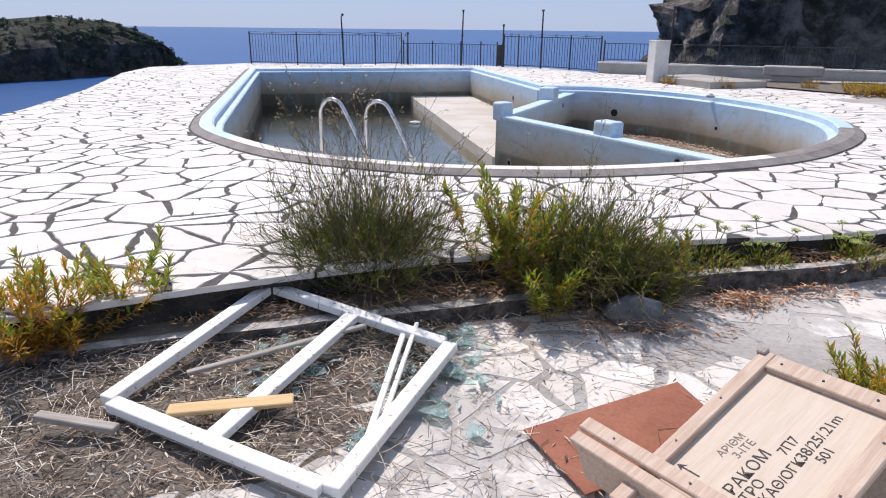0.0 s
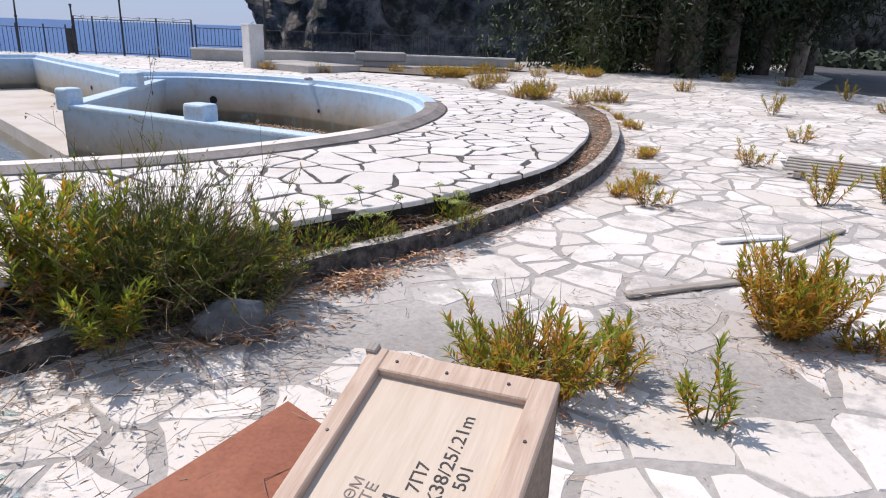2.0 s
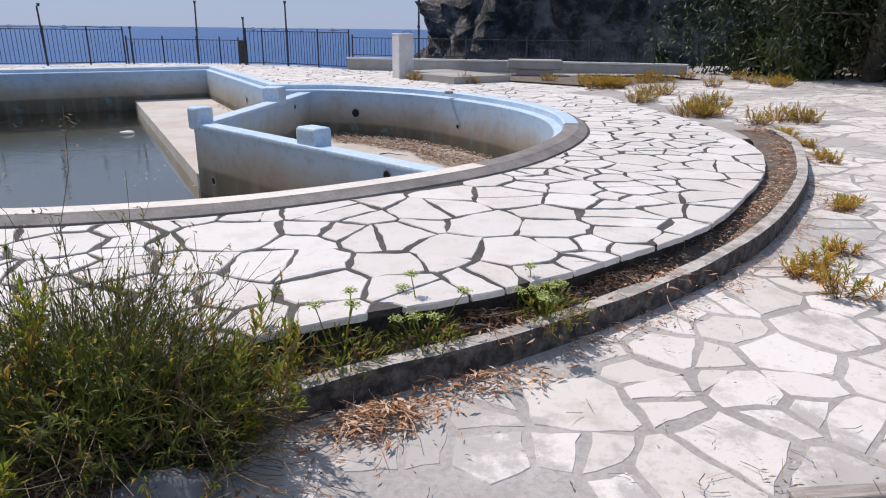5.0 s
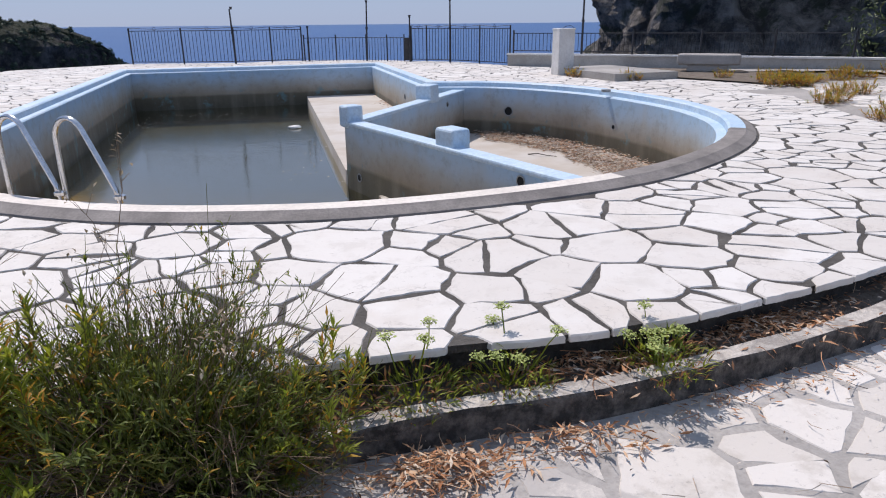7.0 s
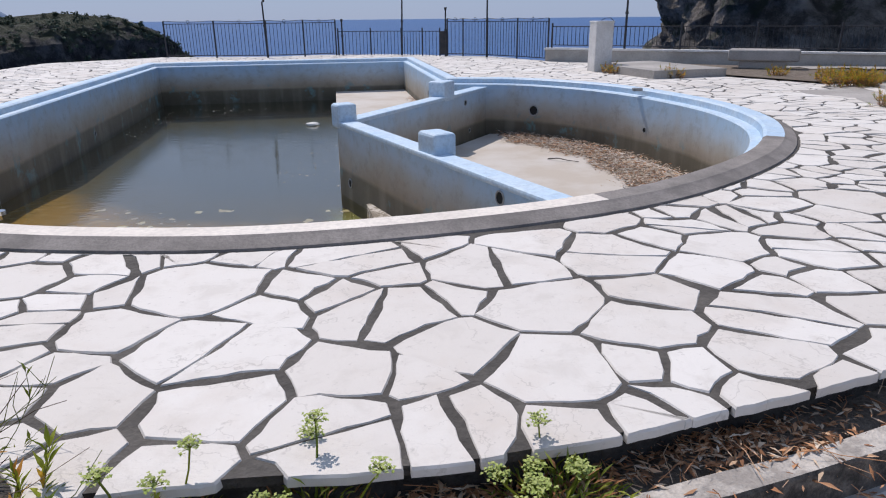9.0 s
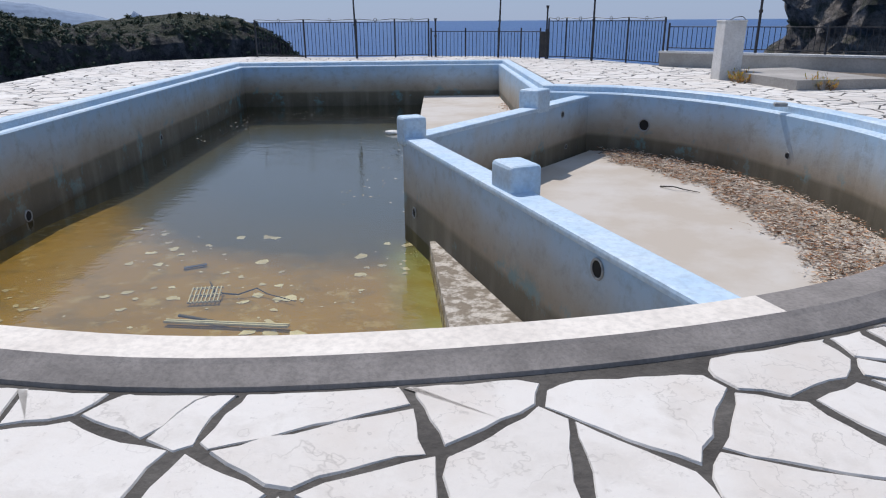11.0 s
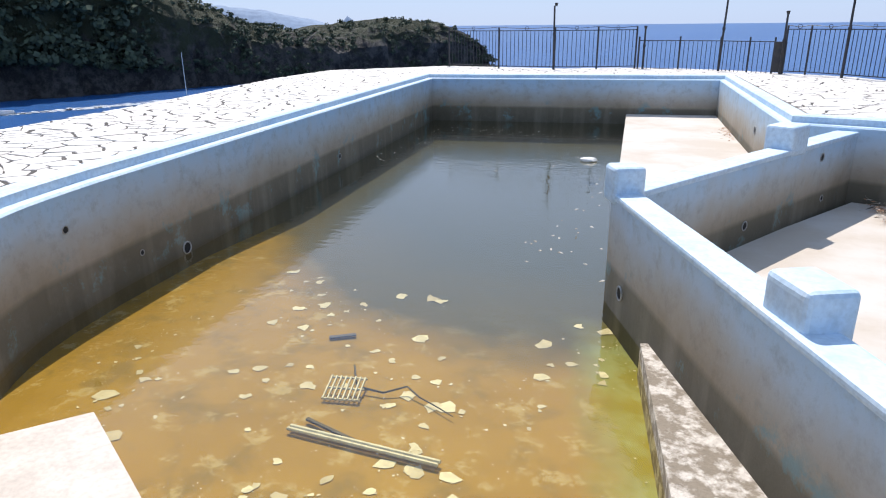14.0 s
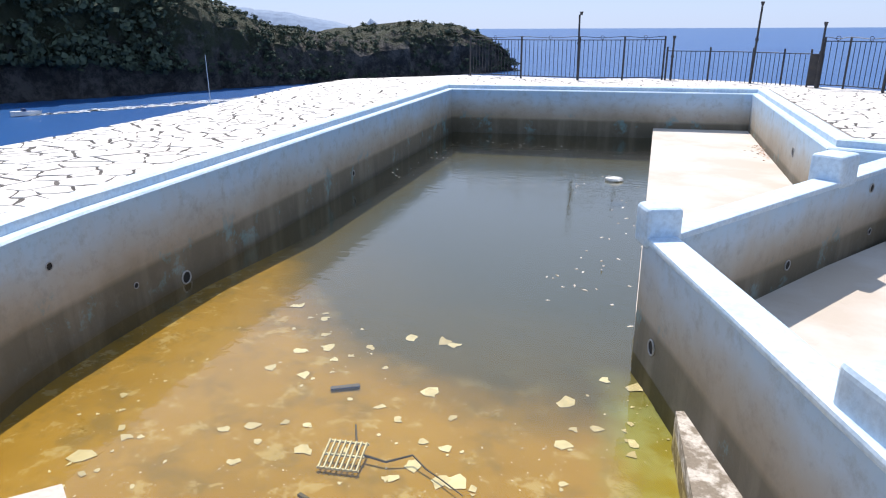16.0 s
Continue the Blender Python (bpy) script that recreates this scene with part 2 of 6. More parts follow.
def loft(loops, closed=True):
    """Faces between rings of the same length."""
    verts = [v for lp in loops for v in lp]
    n = len(loops[0])
    faces = []
    for r in range(len(loops) - 1):
        for k in range(n if closed else n - 1):
            k2 = (k + 1) % n
            faces.append((r * n + k, r * n + k2, (r + 1) * n + k2, (r + 1) * n + k))
    return verts, faces


def inside(poly, pts):
    """Which of the points lie inside the polygon."""
    poly, pts = np.array(poly), np.atleast_2d(pts)
    x, y = pts[:, 0][:, None], pts[:, 1][:, None]
    a, b = poly, np.roll(poly, -1, 0)
    cond = (a[:, 1] > y) != (b[:, 1] > y)
    with np.errstate(divide='ignore', invalid='ignore'):
        xi = (b[:, 0] - a[:, 0]) * (y - a[:, 1]) / (b[:, 1] - a[:, 1]) + a[:, 0]
    return (np.sum(cond & (x < xi), 1) % 2) == 1


def nearest(poly, p):
    """The nearest point of a closed polygon to p."""
    a = np.array(poly)
    b = np.roll(a, -1, 0)
    d = b - a
    t = np.clip(np.sum((p - a) * d, 1) / np.maximum(1e-9, np.sum(d * d, 1)), 0, 1)
    q = a + d * t[:, None]
    return q[np.argmin(np.sum((q - p) ** 2, 1))]


# ---- plan ----
DECK, RIM, WATER, FLOOR, KIDS, SHELF, SEA = 0.31, 0.36, -0.84, -0.99, -0.75, -0.60, -12.0
ARC = spline([(-3.78, 10.05), (-3.38, 8.9), (-2.58, 7.81), (-1.69, 6.98), (-0.4, 6.4), (0.75, 6.25), (1.9, 6.36), (3.4, 6.88), (4.56, 7.62),
              (5.75, 8.95), (6.42, 10.4), (6.6, 11.7), (6.45, 13.0), (5.9, 14.6), (5.1, 15.8), (3.9, 16.75), (2.62, 17.0)], 0.22)
FAR_R, FAR_L = (1.12, 24.45), (-6.62, 22.45)
POOL = ARC[:-1] + straight(ARC[-1], FAR_R) + straight(FAR_R, FAR_L) + straight(FAR_L, ARC[0])
POOL_IN = offset(POOL, 0.42)
FRONT = spline([(-6.3, 2.2), (-4.0, 2.35), (-2.3, 2.75), (-1.4, 3.2), (-0.2, 3.72), (1.7, 4.25), (2.8, 4.43), (3.65, 4.72), (4.6, 5.14), (5.5, 5.82), (6.4, 6.62),
                (7.3, 7.8), (8.0, 9.7), (8.45, 12.0), (9.3, 14.0), (13.8, 15.2)], 0.3)
SHORE = [(13.8, 17.95), (5.05, 22.85), (3.6, 25.2), (0.6, 26.9), (-1.9, 27.3), (-3.9, 26.1), (-7.7, 26.3), (-10.2, 23.2), (-9.7, 20.2), (-7.95, 14.8), (-7.1, 11.2), (-6.4, 6.5)]
DECK_EDGE = FRONT + SHORE


def low(x, y):
    """The height of the lower terrace."""
    return 0.022 * max(0.0, x - 3.0) * min(1.0, 12.0 / max(12.0, x)) + 0.02 * max(0.0, min(y, 14) - 4.0)


# deck: joint cement below the stones, with its cut edge
sheet("deck", DECK_EDGE, [POOL], DECK - 0.012, MORTAR, label="raised pool deck bedded in dark grey cement")
# the edge below the stones has its shade put into the colour
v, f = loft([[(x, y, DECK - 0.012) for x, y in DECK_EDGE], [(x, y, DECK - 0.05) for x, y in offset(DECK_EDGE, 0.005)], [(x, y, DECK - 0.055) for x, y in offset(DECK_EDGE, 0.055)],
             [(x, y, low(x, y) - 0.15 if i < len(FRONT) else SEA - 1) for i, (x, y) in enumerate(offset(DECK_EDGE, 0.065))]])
tagged(raw("deck_edge", v, f, EDGE_SHADE), "weathered cut edge of the pool deck, painted dark for shade", "edge", "", "structure")

# lower terrace
xs, ys = np.linspace(-14, 46, 121), np.linspace(-16, 34, 101)
v = [(x, y, low(x, y) - 0.012) for y in ys for x in xs]
nx = len(xs)
cx, cy = np.meshgrid((xs[1:] + xs[:-1]) / 2, (ys[1:] + ys[:-1]) / 2)
under = inside(offset(DECK_EDGE, 0.9), np.column_stack([cx.ravel(), cy.ravel()])).reshape(cx.shape)
ok = ~under & (cx > -9 + 0.2 * np.abs(cy)) & ((cy < 5) | (cx > 4)) & ~((cy > 18.5 - 0.56 * (cx - 13)) & (cx < 14)) & ~((cx >= 14) & (cy > 21.5))
keep = [(j * nx + i, j * nx + i + 1, (j + 1) * nx + i + 1, (j + 1) * nx + i) for j, i in zip(*np.nonzero(ok))]
tagged(raw("ground", v, keep, CEMENT, smooth=True), "lower terrace of worn grey cement", "ground", "", "structure")

# sea
m = Mat("sea_water", 0.32)
c = m.mix(m.noise(0.012, 4), (0.008, 0.058, 0.20), (0.018, 0.10, 0.28))
m.base(c).bump(m.noise(0.9, 6, 0.7), 0.6, 0.35)
m.b.inputs["IOR"].default_value = 1.24
SEA_MAT = m.m
bm = bmesh.new()
bmesh.ops.create_grid(bm, x_segments=20, y_segments=20, size=4500)
for w in bm.verts:
    w.co.z = SEA
tagged(mesh_object("sea", bm, SEA_MAT), "open blue sea under a hazy sky", "water", "", "structure")

# pool shell: sloping grey coping outside, pale rim, stepped ledge, walls
n = len(POOL)
near_side = [p[1] < 10.2 and p[0] < 6.3 for p in POOL]
ring = lambda d, z: [(x, y, z) for x, y in offset(POOL, d)]
v, f = loft([ring(-0.03, DECK - 0.03), ring(-0.02, DECK + 0.004), ring(0.075, RIM - 0.012), ring(0.10, RIM)])
tagged(raw("coping", v, f, RIM_GREY, smooth=False), "sloping grey cement coping round the pool", "coping", "", "structure")
v, f = loft([ring(0.10, RIM), ring(0.27, RIM), ring(0.30, RIM - 0.02), ring(0.305, RIM - 0.10), ring(0.40, RIM - 0.105), ring(0.42, RIM - 0.125)])
rim = tagged(raw("pool_rim", v, f, [POOL_BLUE, RIM_CREAM, RIM_GREY]), "pale blue and cream painted rim of the empty pool", "rim", "", "structure")
for q in rim.data.polygons:
    x, y, z = q.center
    front = y < 7.7 + 0.12 * abs(x - 1)
    q.material_index = 2 if x > 3.75 and y < 9.6 and z > RIM - 0.03 else int(front and x < 3.9)
v, f = loft([ring(0.42, RIM - 0.125), ring(0.42, 0.0), ring(0.42, -0.4), ring(0.42, -1.0), ring(0.42, -2.6)])
tagged(raw("pool_wall", v, f, POOL_PAINT), "stained pool wall, blue above and brown below", "wall", "", "structure")

# pool floor: shallow, then falling away
m = Mat("silted_floor", 0.8)
c = m.mix(m.ramp(m.noise(0.8, 6), (0.35, 0.0), (0.65, 1.0)), (0.28, 0.165, 0.005), (0.35, 0.215, 0.022))
c = m.mix(m.ramp(m.noise(1.9, 8, 0.75), (0.50, 0.0), (0.62, 0.6)), c, (0.15, 0.105, 0.022))
c = m.mix(m.ramp(m.noise(4.2, 8, 0.75), (0.55, 0.0), (0.62, 0.6)), c, (0.48, 0.40, 0.23))
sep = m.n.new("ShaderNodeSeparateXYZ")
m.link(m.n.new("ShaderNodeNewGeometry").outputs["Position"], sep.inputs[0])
# floor colour darkens towards the far end, in place of murky deep water
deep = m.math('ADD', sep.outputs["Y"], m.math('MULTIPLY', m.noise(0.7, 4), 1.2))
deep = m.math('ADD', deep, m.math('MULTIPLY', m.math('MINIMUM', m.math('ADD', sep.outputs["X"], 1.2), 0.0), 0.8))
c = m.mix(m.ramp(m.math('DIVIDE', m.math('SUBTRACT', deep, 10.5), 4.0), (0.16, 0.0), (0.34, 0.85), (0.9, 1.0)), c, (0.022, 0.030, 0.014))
# algae along the foot of the dividing wall
foot = m.math('ADD', m.math('MULTIPLY', sep.outputs["X"], 0.935), m.math('MULTIPLY', sep.outputs["Y"], 0.354))
foot = m.math('ADD', foot, m.math('MULTIPLY', m.noise(1.8, 6, 0.7), 0.5))
near = m.ramp(m.math('MULTIPLY', m.math('SUBTRACT', 12.2, sep.outputs["Y"]), 0.5), (0.1, 0.0), (0.5, 1.0))
c = m.mix(m.math('MULTIPLY', near, m.ramp(m.math('SUBTRACT', foot, 4.85), (0.10, 0.0), (0.45, 0.75))), c, m.mix(m.ramp(m.noise(2.6, 6, 0.7), (0.4, 0.0), (0.6, 1.0)), (0.24, 0.23, 0.01), (0.30, 0.36, 0.16)))
m.base(c)
FLOOR_MAT = m.m
gx, gy = np.linspace(-7.5, 4.5, 41), np.linspace(6.0, 25, 65)
v = [(x, y, FLOOR - 0.03 * max(0, y - 7.5) / 4 - 0.14 * min(1, max(0, (y - 11.6) / 2.2))) for y in gy for x in gx]
f = [(j * 41 + i, j * 41 + i + 1, (j + 1) * 41 + i + 1, (j + 1) * 41 + i) for j in range(64) for i in range(40)]
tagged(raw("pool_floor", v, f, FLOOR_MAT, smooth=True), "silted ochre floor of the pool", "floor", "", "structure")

# rain water
m = Mat("rain_water", 0.03)
m.n.remove(m.b)
out = m.n["Material Output"]
clear = m.n.new("ShaderNodeBsdfTransparent")
clear.inputs["Color"].default_value = (0.95, 0.90, 0.67, 1)
gloss = m.n.new("ShaderNodeBsdfGlossy")
gloss.inputs["Roughness"].default_value = 0.02
fres = m.n.new("ShaderNodeLayerWeight")
shine = m.math('ADD', m.math('MULTIPLY', m.math('POWER', fres.outputs["Facing"], 3.0), 0.92), 0.06)
bump = m.n.new("ShaderNodeBump")
bump.inputs["Strength"].default_value, bump.inputs["Distance"].default_value = 0.35, 0.012
m.stretch(1.0, 1.7, 1.0)
m.link(m.noise(4.5, 4, 0.55), bump.inputs["Height"])
m.link(bump.outputs[0], gloss.inputs["Normal"])
m.link(bump.outputs[0], fres.inputs["Normal"])
mixer = m.n.new("ShaderNodeMixShader")
m.link(shine, mixer.inputs[0])
m.link(clear.outputs[0], mixer.inputs[1])
m.link(gloss.outputs[0], mixer.inputs[2])
m.link(mixer.outputs[0], out.inputs["Surface"])
WATER_MAT = m.m
sheet("rain_water", offset(POOL, 0.46), [], WATER, WATER_MAT, label="murky green rain water lying in the pool", category="water")

# children's basin, bench and dividing walls
m = Mat("basin_floor", 0.8)
c = m.mix(m.ramp(m.noise(0.9, 6), (0.4, 0.0), (0.6, 1.0)), (0.47, 0.41, 0.34), (0.54, 0.50, 0.45))
c = m.mix(m.ramp(m.noise(4.0, 6, 0.7), (0.60, 0.0), (0.72, 0.5)), c, (0.42, 0.36, 0.29))
m.base(c).bump(m.noise(25, 5), 0.3, 0.006)
BASIN = m.m
A, B, C, D_END, N_END = (1.08, 12.0), (2.47, 9.72), (2.32, 14.95), (3.25, 17.0), (3.85, 7.25)
k = [p for p in offset(POOL, 0.36)]
i0 = min(range(n), key=lambda i: math.dist(k[i], N_END))
i1 = min(range(n), key=lambda i: math.dist(k[i], (3.3, 16.6)))
basin = [A] + k[i0:i1 + 1]
sheet("basin_floor", basin, [], KIDS, BASIN, label="bare pale floor of the children's basin", category="floor")
bench = [(-1.42, 24.2), (0.93, 12.2), A, (3.3, 17.0), (2.9, 17.0), (0.95, 24.6)]
v = [(x, y, z) for z in (SHELF, -2.4) for x, y in bench]
f = [tuple(range(5, -1, -1))[::-1]] + [(i + 6, (i + 1) % 6 + 6, (i + 1) % 6, i) for i in range(6)]
tagged(raw("pool_bench", v, f, BASIN), "pale cement bench along the pool side", "bench", "", "structure")
ledge = [(1.50, 10.95), (2.22, 8.43), (2.42, 7.3), (3.8, 7.4), (1.75, 11.1)]
v = [(x, y, z) for z in (-0.72, -1.4) for x, y in ledge]
f = [tuple(range(5))] + [(i + 5, (i + 1) % 5 + 5, (i + 1) % 5, i) for i in range(5)]
LEDGE = mottled("scaling_cement", (0.24, 0.20, 0.15), (0.60, 0.55, 0.48), 9.0, 0.9, 45, 0.6, 0.01, lo=0.44, hi=0.58)
tagged(raw("pool_step", v, f, LEDGE), "wedge-shaped cement step with flaking whitewash", "step", "", "structure")
slab = [(-1.59, 8.58), (-0.14, 7.92), (-0.68, 6.72), (-2.3, 7.55)]
v = [(x, y, z) for z in (-0.815, -1.2) for x, y in slab]
f = [(0, 3, 2, 1), (0, 1, 5, 4), (1, 2, 6, 5), (2, 3, 7, 6), (3, 0, 4, 7)]
SLAB = mottled("slab_whitewash", (0.64, 0.58, 0.51), (0.52, 0.46, 0.40), 3.5, 0.75, 26, 0.4, 0.006)
tagged(raw("entry_step", v, f, SLAB), "whitewashed entry slab in the shallow water", "step", "", "structure")


def divider(name, a, b, thick=0.22, top=0.2):
    d = np.array(b) - np.array(a)
    L = float(np.linalg.norm(d))
    ang = math.degrees(math.atan2(d[1], d[0]))
    place = pose(*a, 0, 0, 0, ang)
    wall = tagged(mesh_object(name, boxed((L, thick, top - 0.05 + 2.0), (L / 2, 0, (top - 0.05 - 2.0) / 2), place, 0.0), POOL_PAINT),
                  "dividing wall with peeling blue paint and brown tide marks", "wall", "", "structure")
    bm = bmesh.new()
    box(bm, (L, thick + 0.03, 0.06), (L / 2, 0, top - 0.03), place, 0.022, 2)
    part("wall_cap", bm, POOL_BLUE, wall, "pale blue painted top")


divider("divider_1", A, N_END)
divider("divider_2", A, D_END, 0.24, 0.2)


def block(where, size, turn, top=0.46):
    bm = boxed((size[0], size[1], top - 0.10), (0, 0, (top + 0.10) / 2), pose(*where, 0, 0, 0, turn), 0.055, 4)
    tagged(mesh_object("divider_post", bm, POOL_BLUE, smooth=False), "squat pale blue post on the dividing wall", "post", "posts of the dividing wall", "structure")


block(A, (0.27, 0.29), -58, 0.43)
block(B, (0.37, 0.28), -58, 0.41)
block(C, (0.42, 0.34), 65)


# ---- kerb, planting strip ----
KERB_LINE = spline([(-6.0, 1.75), (-4.0, 1.95), (-1.81, 2.85), (0.2, 3.5), (1.9, 4.02), (2.75, 4.2), (3.4, 4.40), (4.04, 4.62), (4.6, 4.87), (5.5, 5.40), (6.8, 6.45), (8.06, 7.87), (8.45, 8.75)], 0.2)
rise = lambda p: low(*p) + 0.13 - 0.035 * min(1.0, max(0.0, (1.75 - p[0]) / 0.5))
prof = [(0.0, -0.2), (0.005, -0.012), (0.012, 0.0), (0.10, 0.004), (0.112, -0.01), (0.115, -0.2)]
rings = []
for d, h in prof:
    ln = offset_line(KERB_LINE, d)
    rings.append([(x + 0.006 * noise.noise((x * 9, y * 9, 1.0 + d)), y + 0.006 * noise.noise((x * 9, y * 9, 5.0)), rise(p) + h + 0.008 * noise.noise((x * 5, y * 5, d * 30)))
                  for (x, y), p in zip(ln, KERB_LINE)])
v, f = loft(rings, closed=False)
kerb = raw("kerb", v, f, [KERB, KERB_SHADE])
# upright faces take the colour with shade painted in, the top stays pale
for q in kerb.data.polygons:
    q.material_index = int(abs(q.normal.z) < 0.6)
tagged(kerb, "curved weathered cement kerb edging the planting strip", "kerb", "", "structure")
inner, outer = offset_line(KERB_LINE, 0.10), offset_line(KERB_LINE, 0.48)
v, f = loft([[(x, y, low(x, y) + 0.10 + 0.02 * noise.noise((x * 3, y * 3, i))) for x, y in offset_line(KERB_LINE, d)] for i, d in enumerate((0.09, 0.18, 0.27, 0.36, 0.52))], closed=False)
tagged(raw("planting_strip", v, f, SOIL, smooth=True), "dry soil in the planting strip behind the kerb", "soil", "", "structure")
gx, gy = np.linspace(-4.2, 0.9, 52), np.linspace(1.0, 4.2, 34)


def heap(x, y):
    e = max(0.0, 1 - ((x + 1.95) / 2.15) ** 2) * max(0.0, 1 - ((y - 2.75 - 0.28 * (x + 1.6)) / 1.15) ** 2)
    return -0.03 + 0.10 * e ** 0.7 * (0.75 + 0.4 * noise.noise((x * 2.2, y * 2.2, 3.0))) + 0.012 * noise.noise((x * 8, y * 8, 1.0))


v = [(x, y, heap(x, y)) for y in gy for x in gx]
f = [(j * 52 + i, j * 52 + i + 1, (j + 1) * 52 + i + 1, (j + 1) * 52 + i) for j in range(33) for i in range(51)]
tagged(raw("soil_bank", v, f, SOIL, smooth=True), "bank of dry soil against the pool deck", "soil", "", "structure")


# ---- crazy paving ----
def cut(poly, nrm, lim):
    """The part of a convex polygon on the near side of a line."""
    out = []
    for a, b in zip(poly, poly[1:] + poly[:1]):
        da, db = nrm @ a - lim, nrm @ b - lim
        if da <= 0:
            out.append(a)
        if da * db < 0:
            out.append(a + (b - a) * da / (da - db))
    return out


def area(poly):
    q = np.array(poly)
    x, y = q[:, 0], q[:, 1]
    return abs(np.dot(x, np.roll(y, 1)) - np.dot(y, np.roll(x, 1))) / 2


def ragged(poly, rng, wear):
    """The outline of one broken slab: sharp corners, some chipped, sides not quite straight."""
    c = np.mean(poly, 0)
    corners = []
    for p in poly:
        if not corners or np.linalg.norm(p - corners[-1]) > 0.045:
            corners.append(p)
    if len(corners) > 3 and np.linalg.norm(corners[0] - corners[-1]) < 0.045:
        corners.pop()
    corners = [p + (c - p) / max(0.05, np.linalg.norm(c - p)) * min(0.05, rng.exponential(wear)) for p in corners]
    ring = []
    for a, b in zip(corners, corners[1:] + corners[:1]):
        L = np.linalg.norm(b - a)
        n = max(1, round(L / 0.075))
        side = np.array((-(b - a)[1], (b - a)[0])) / max(L, 1e-6)
        bow = rng.normal(0, 0.012) * min(1.0, L / 0.3)
        ring.append(a)
        for k in range(1, n):
            t = k / n
            ring.append(a + (b - a) * t + side * (bow * 4 * t * (1 - t) + rng.normal(0, 0.0055)))
    return np.array(ring)


def paving(x0, y0, x1, y1, sizes, joint, seed, drop):
    """Broken slabs of mixed size: large ones first, small ones between, some split by a crack."""
    rng = np.random.default_rng(seed)
    pts, rad = np.zeros((0, 2)), np.zeros(0)
    for r, tries in sizes:
        for _ in range(int(tries * (x1 - x0) * (y1 - y0))):
            p = np.array((rng.uniform(x0, x1), rng.uniform(y0, y1)))
            rr = r * rng.uniform(0.8, 1.2)
            if not len(pts) or np.min(np.hypot(*(pts - p).T) - 0.80 * (rad + rr)) > 0:
                pts, rad = np.vstack([pts, p]), np.append(rad, rr)
    cells = []
    for i, p in enumerate(pts):
        if drop(p):
            continue
        d2 = np.sum((pts - p) ** 2, 1)
        near = np.argsort(d2)[1:26]
        poly = [np.array(p) + np.array(c) * 1.1 for c in ((-1, -1), (1, -1), (1, 1), (-1, 1))]
        for k in near:
            L = math.sqrt(d2[k])
            nrm = (pts[k] - p) / L
            t = 0.5 + 0.75 * (rad[i] ** 2 - rad[k] ** 2) / (2 * d2[k])
            lean = rng.normal(0, 0.05)
            nrm2 = np.array((nrm[0] - lean * nrm[1], nrm[1] + lean * nrm[0]))
            w = joint * rng.uniform(0.5, 1.35)
            poly = cut(poly, nrm2, nrm2 @ (p + (pts[k] - p) * t) - w / 2)
            if len(poly) < 3:
                break
        if len(poly) < 3 or area(poly) < 0.006:
            continue
        todo = [poly]
        if area(poly) > 0.10 and rng.random() < 0.45:
            a = rng.uniform(0, math.pi)
            nrm = np.array((math.cos(a), math.sin(a)))
            lim = nrm @ np.mean(poly, 0) + rng.normal(0, 0.04)
            todo = [cut(poly, nrm, lim - joint * 0.4), cut(poly, -nrm, -lim - joint * 0.4)]
        for one in todo:
            if len(one) >= 3 and area(one) > 0.006:
                ring = ragged(one, rng, joint * 0.35)
                if len(ring) >= 4:
                    cells.append(ring)
    return cells


def stone(ring, zf, lift, rng, edge=0.006):
    """Vertices and faces of one stone: a slightly uneven top and worn edges."""
    c = ring.mean(0)
    n = len(ring)
    tilt = rng.normal(0, 0.006, 2)
    d = np.maximum(0.02, np.linalg.norm(ring - c, axis=1))
    top = c + (ring - c) * np.maximum(0.6, 1 - edge / d)[:, None]
    vs = [(x, y, zf(x, y) + lift + tilt @ (np.array((x, y)) - c)) for x, y in top]
    vs += [(x, y, zf(x, y) + lift * 0.2 - 0.004 + tilt @ (np.array((x, y)) - c)) for x, y in ring]
    vs += [(x, y, zf(x, y) - 0.03) for x, y in ring]
    fs = [tuple(range(n))]
    for k in range(n):
        k2 = (k + 1) % n
        fs += [(n + k, n + k2, k2, k), (2 * n + k, 2 * n + k2, n + k2, n + k)]
    return vs, fs


def lay(cells, parent, zf, lift, mats, centre, count, seed):
    """The stones nearest to a spot of the plan as parts, the rest joined."""
    rng = np.random.default_rng(seed)
    order = sorted(range(len(cells)), key=lambda i: np.linalg.norm(cells[i].mean(0) - centre))
    av, af = [], []
    for r, i in enumerate(order):
        vs, fs = stone(cells[i], zf, lift, rng)
        if r < count:
            raw("paving_stone", vs, fs, mats[0], parent)
        else:
            base = len(av)
            av += vs
            af += [tuple(k + base for k in one) for one in fs]
    tagged(raw("far_paving", av, af, mats[1], parent), kind="stuff")


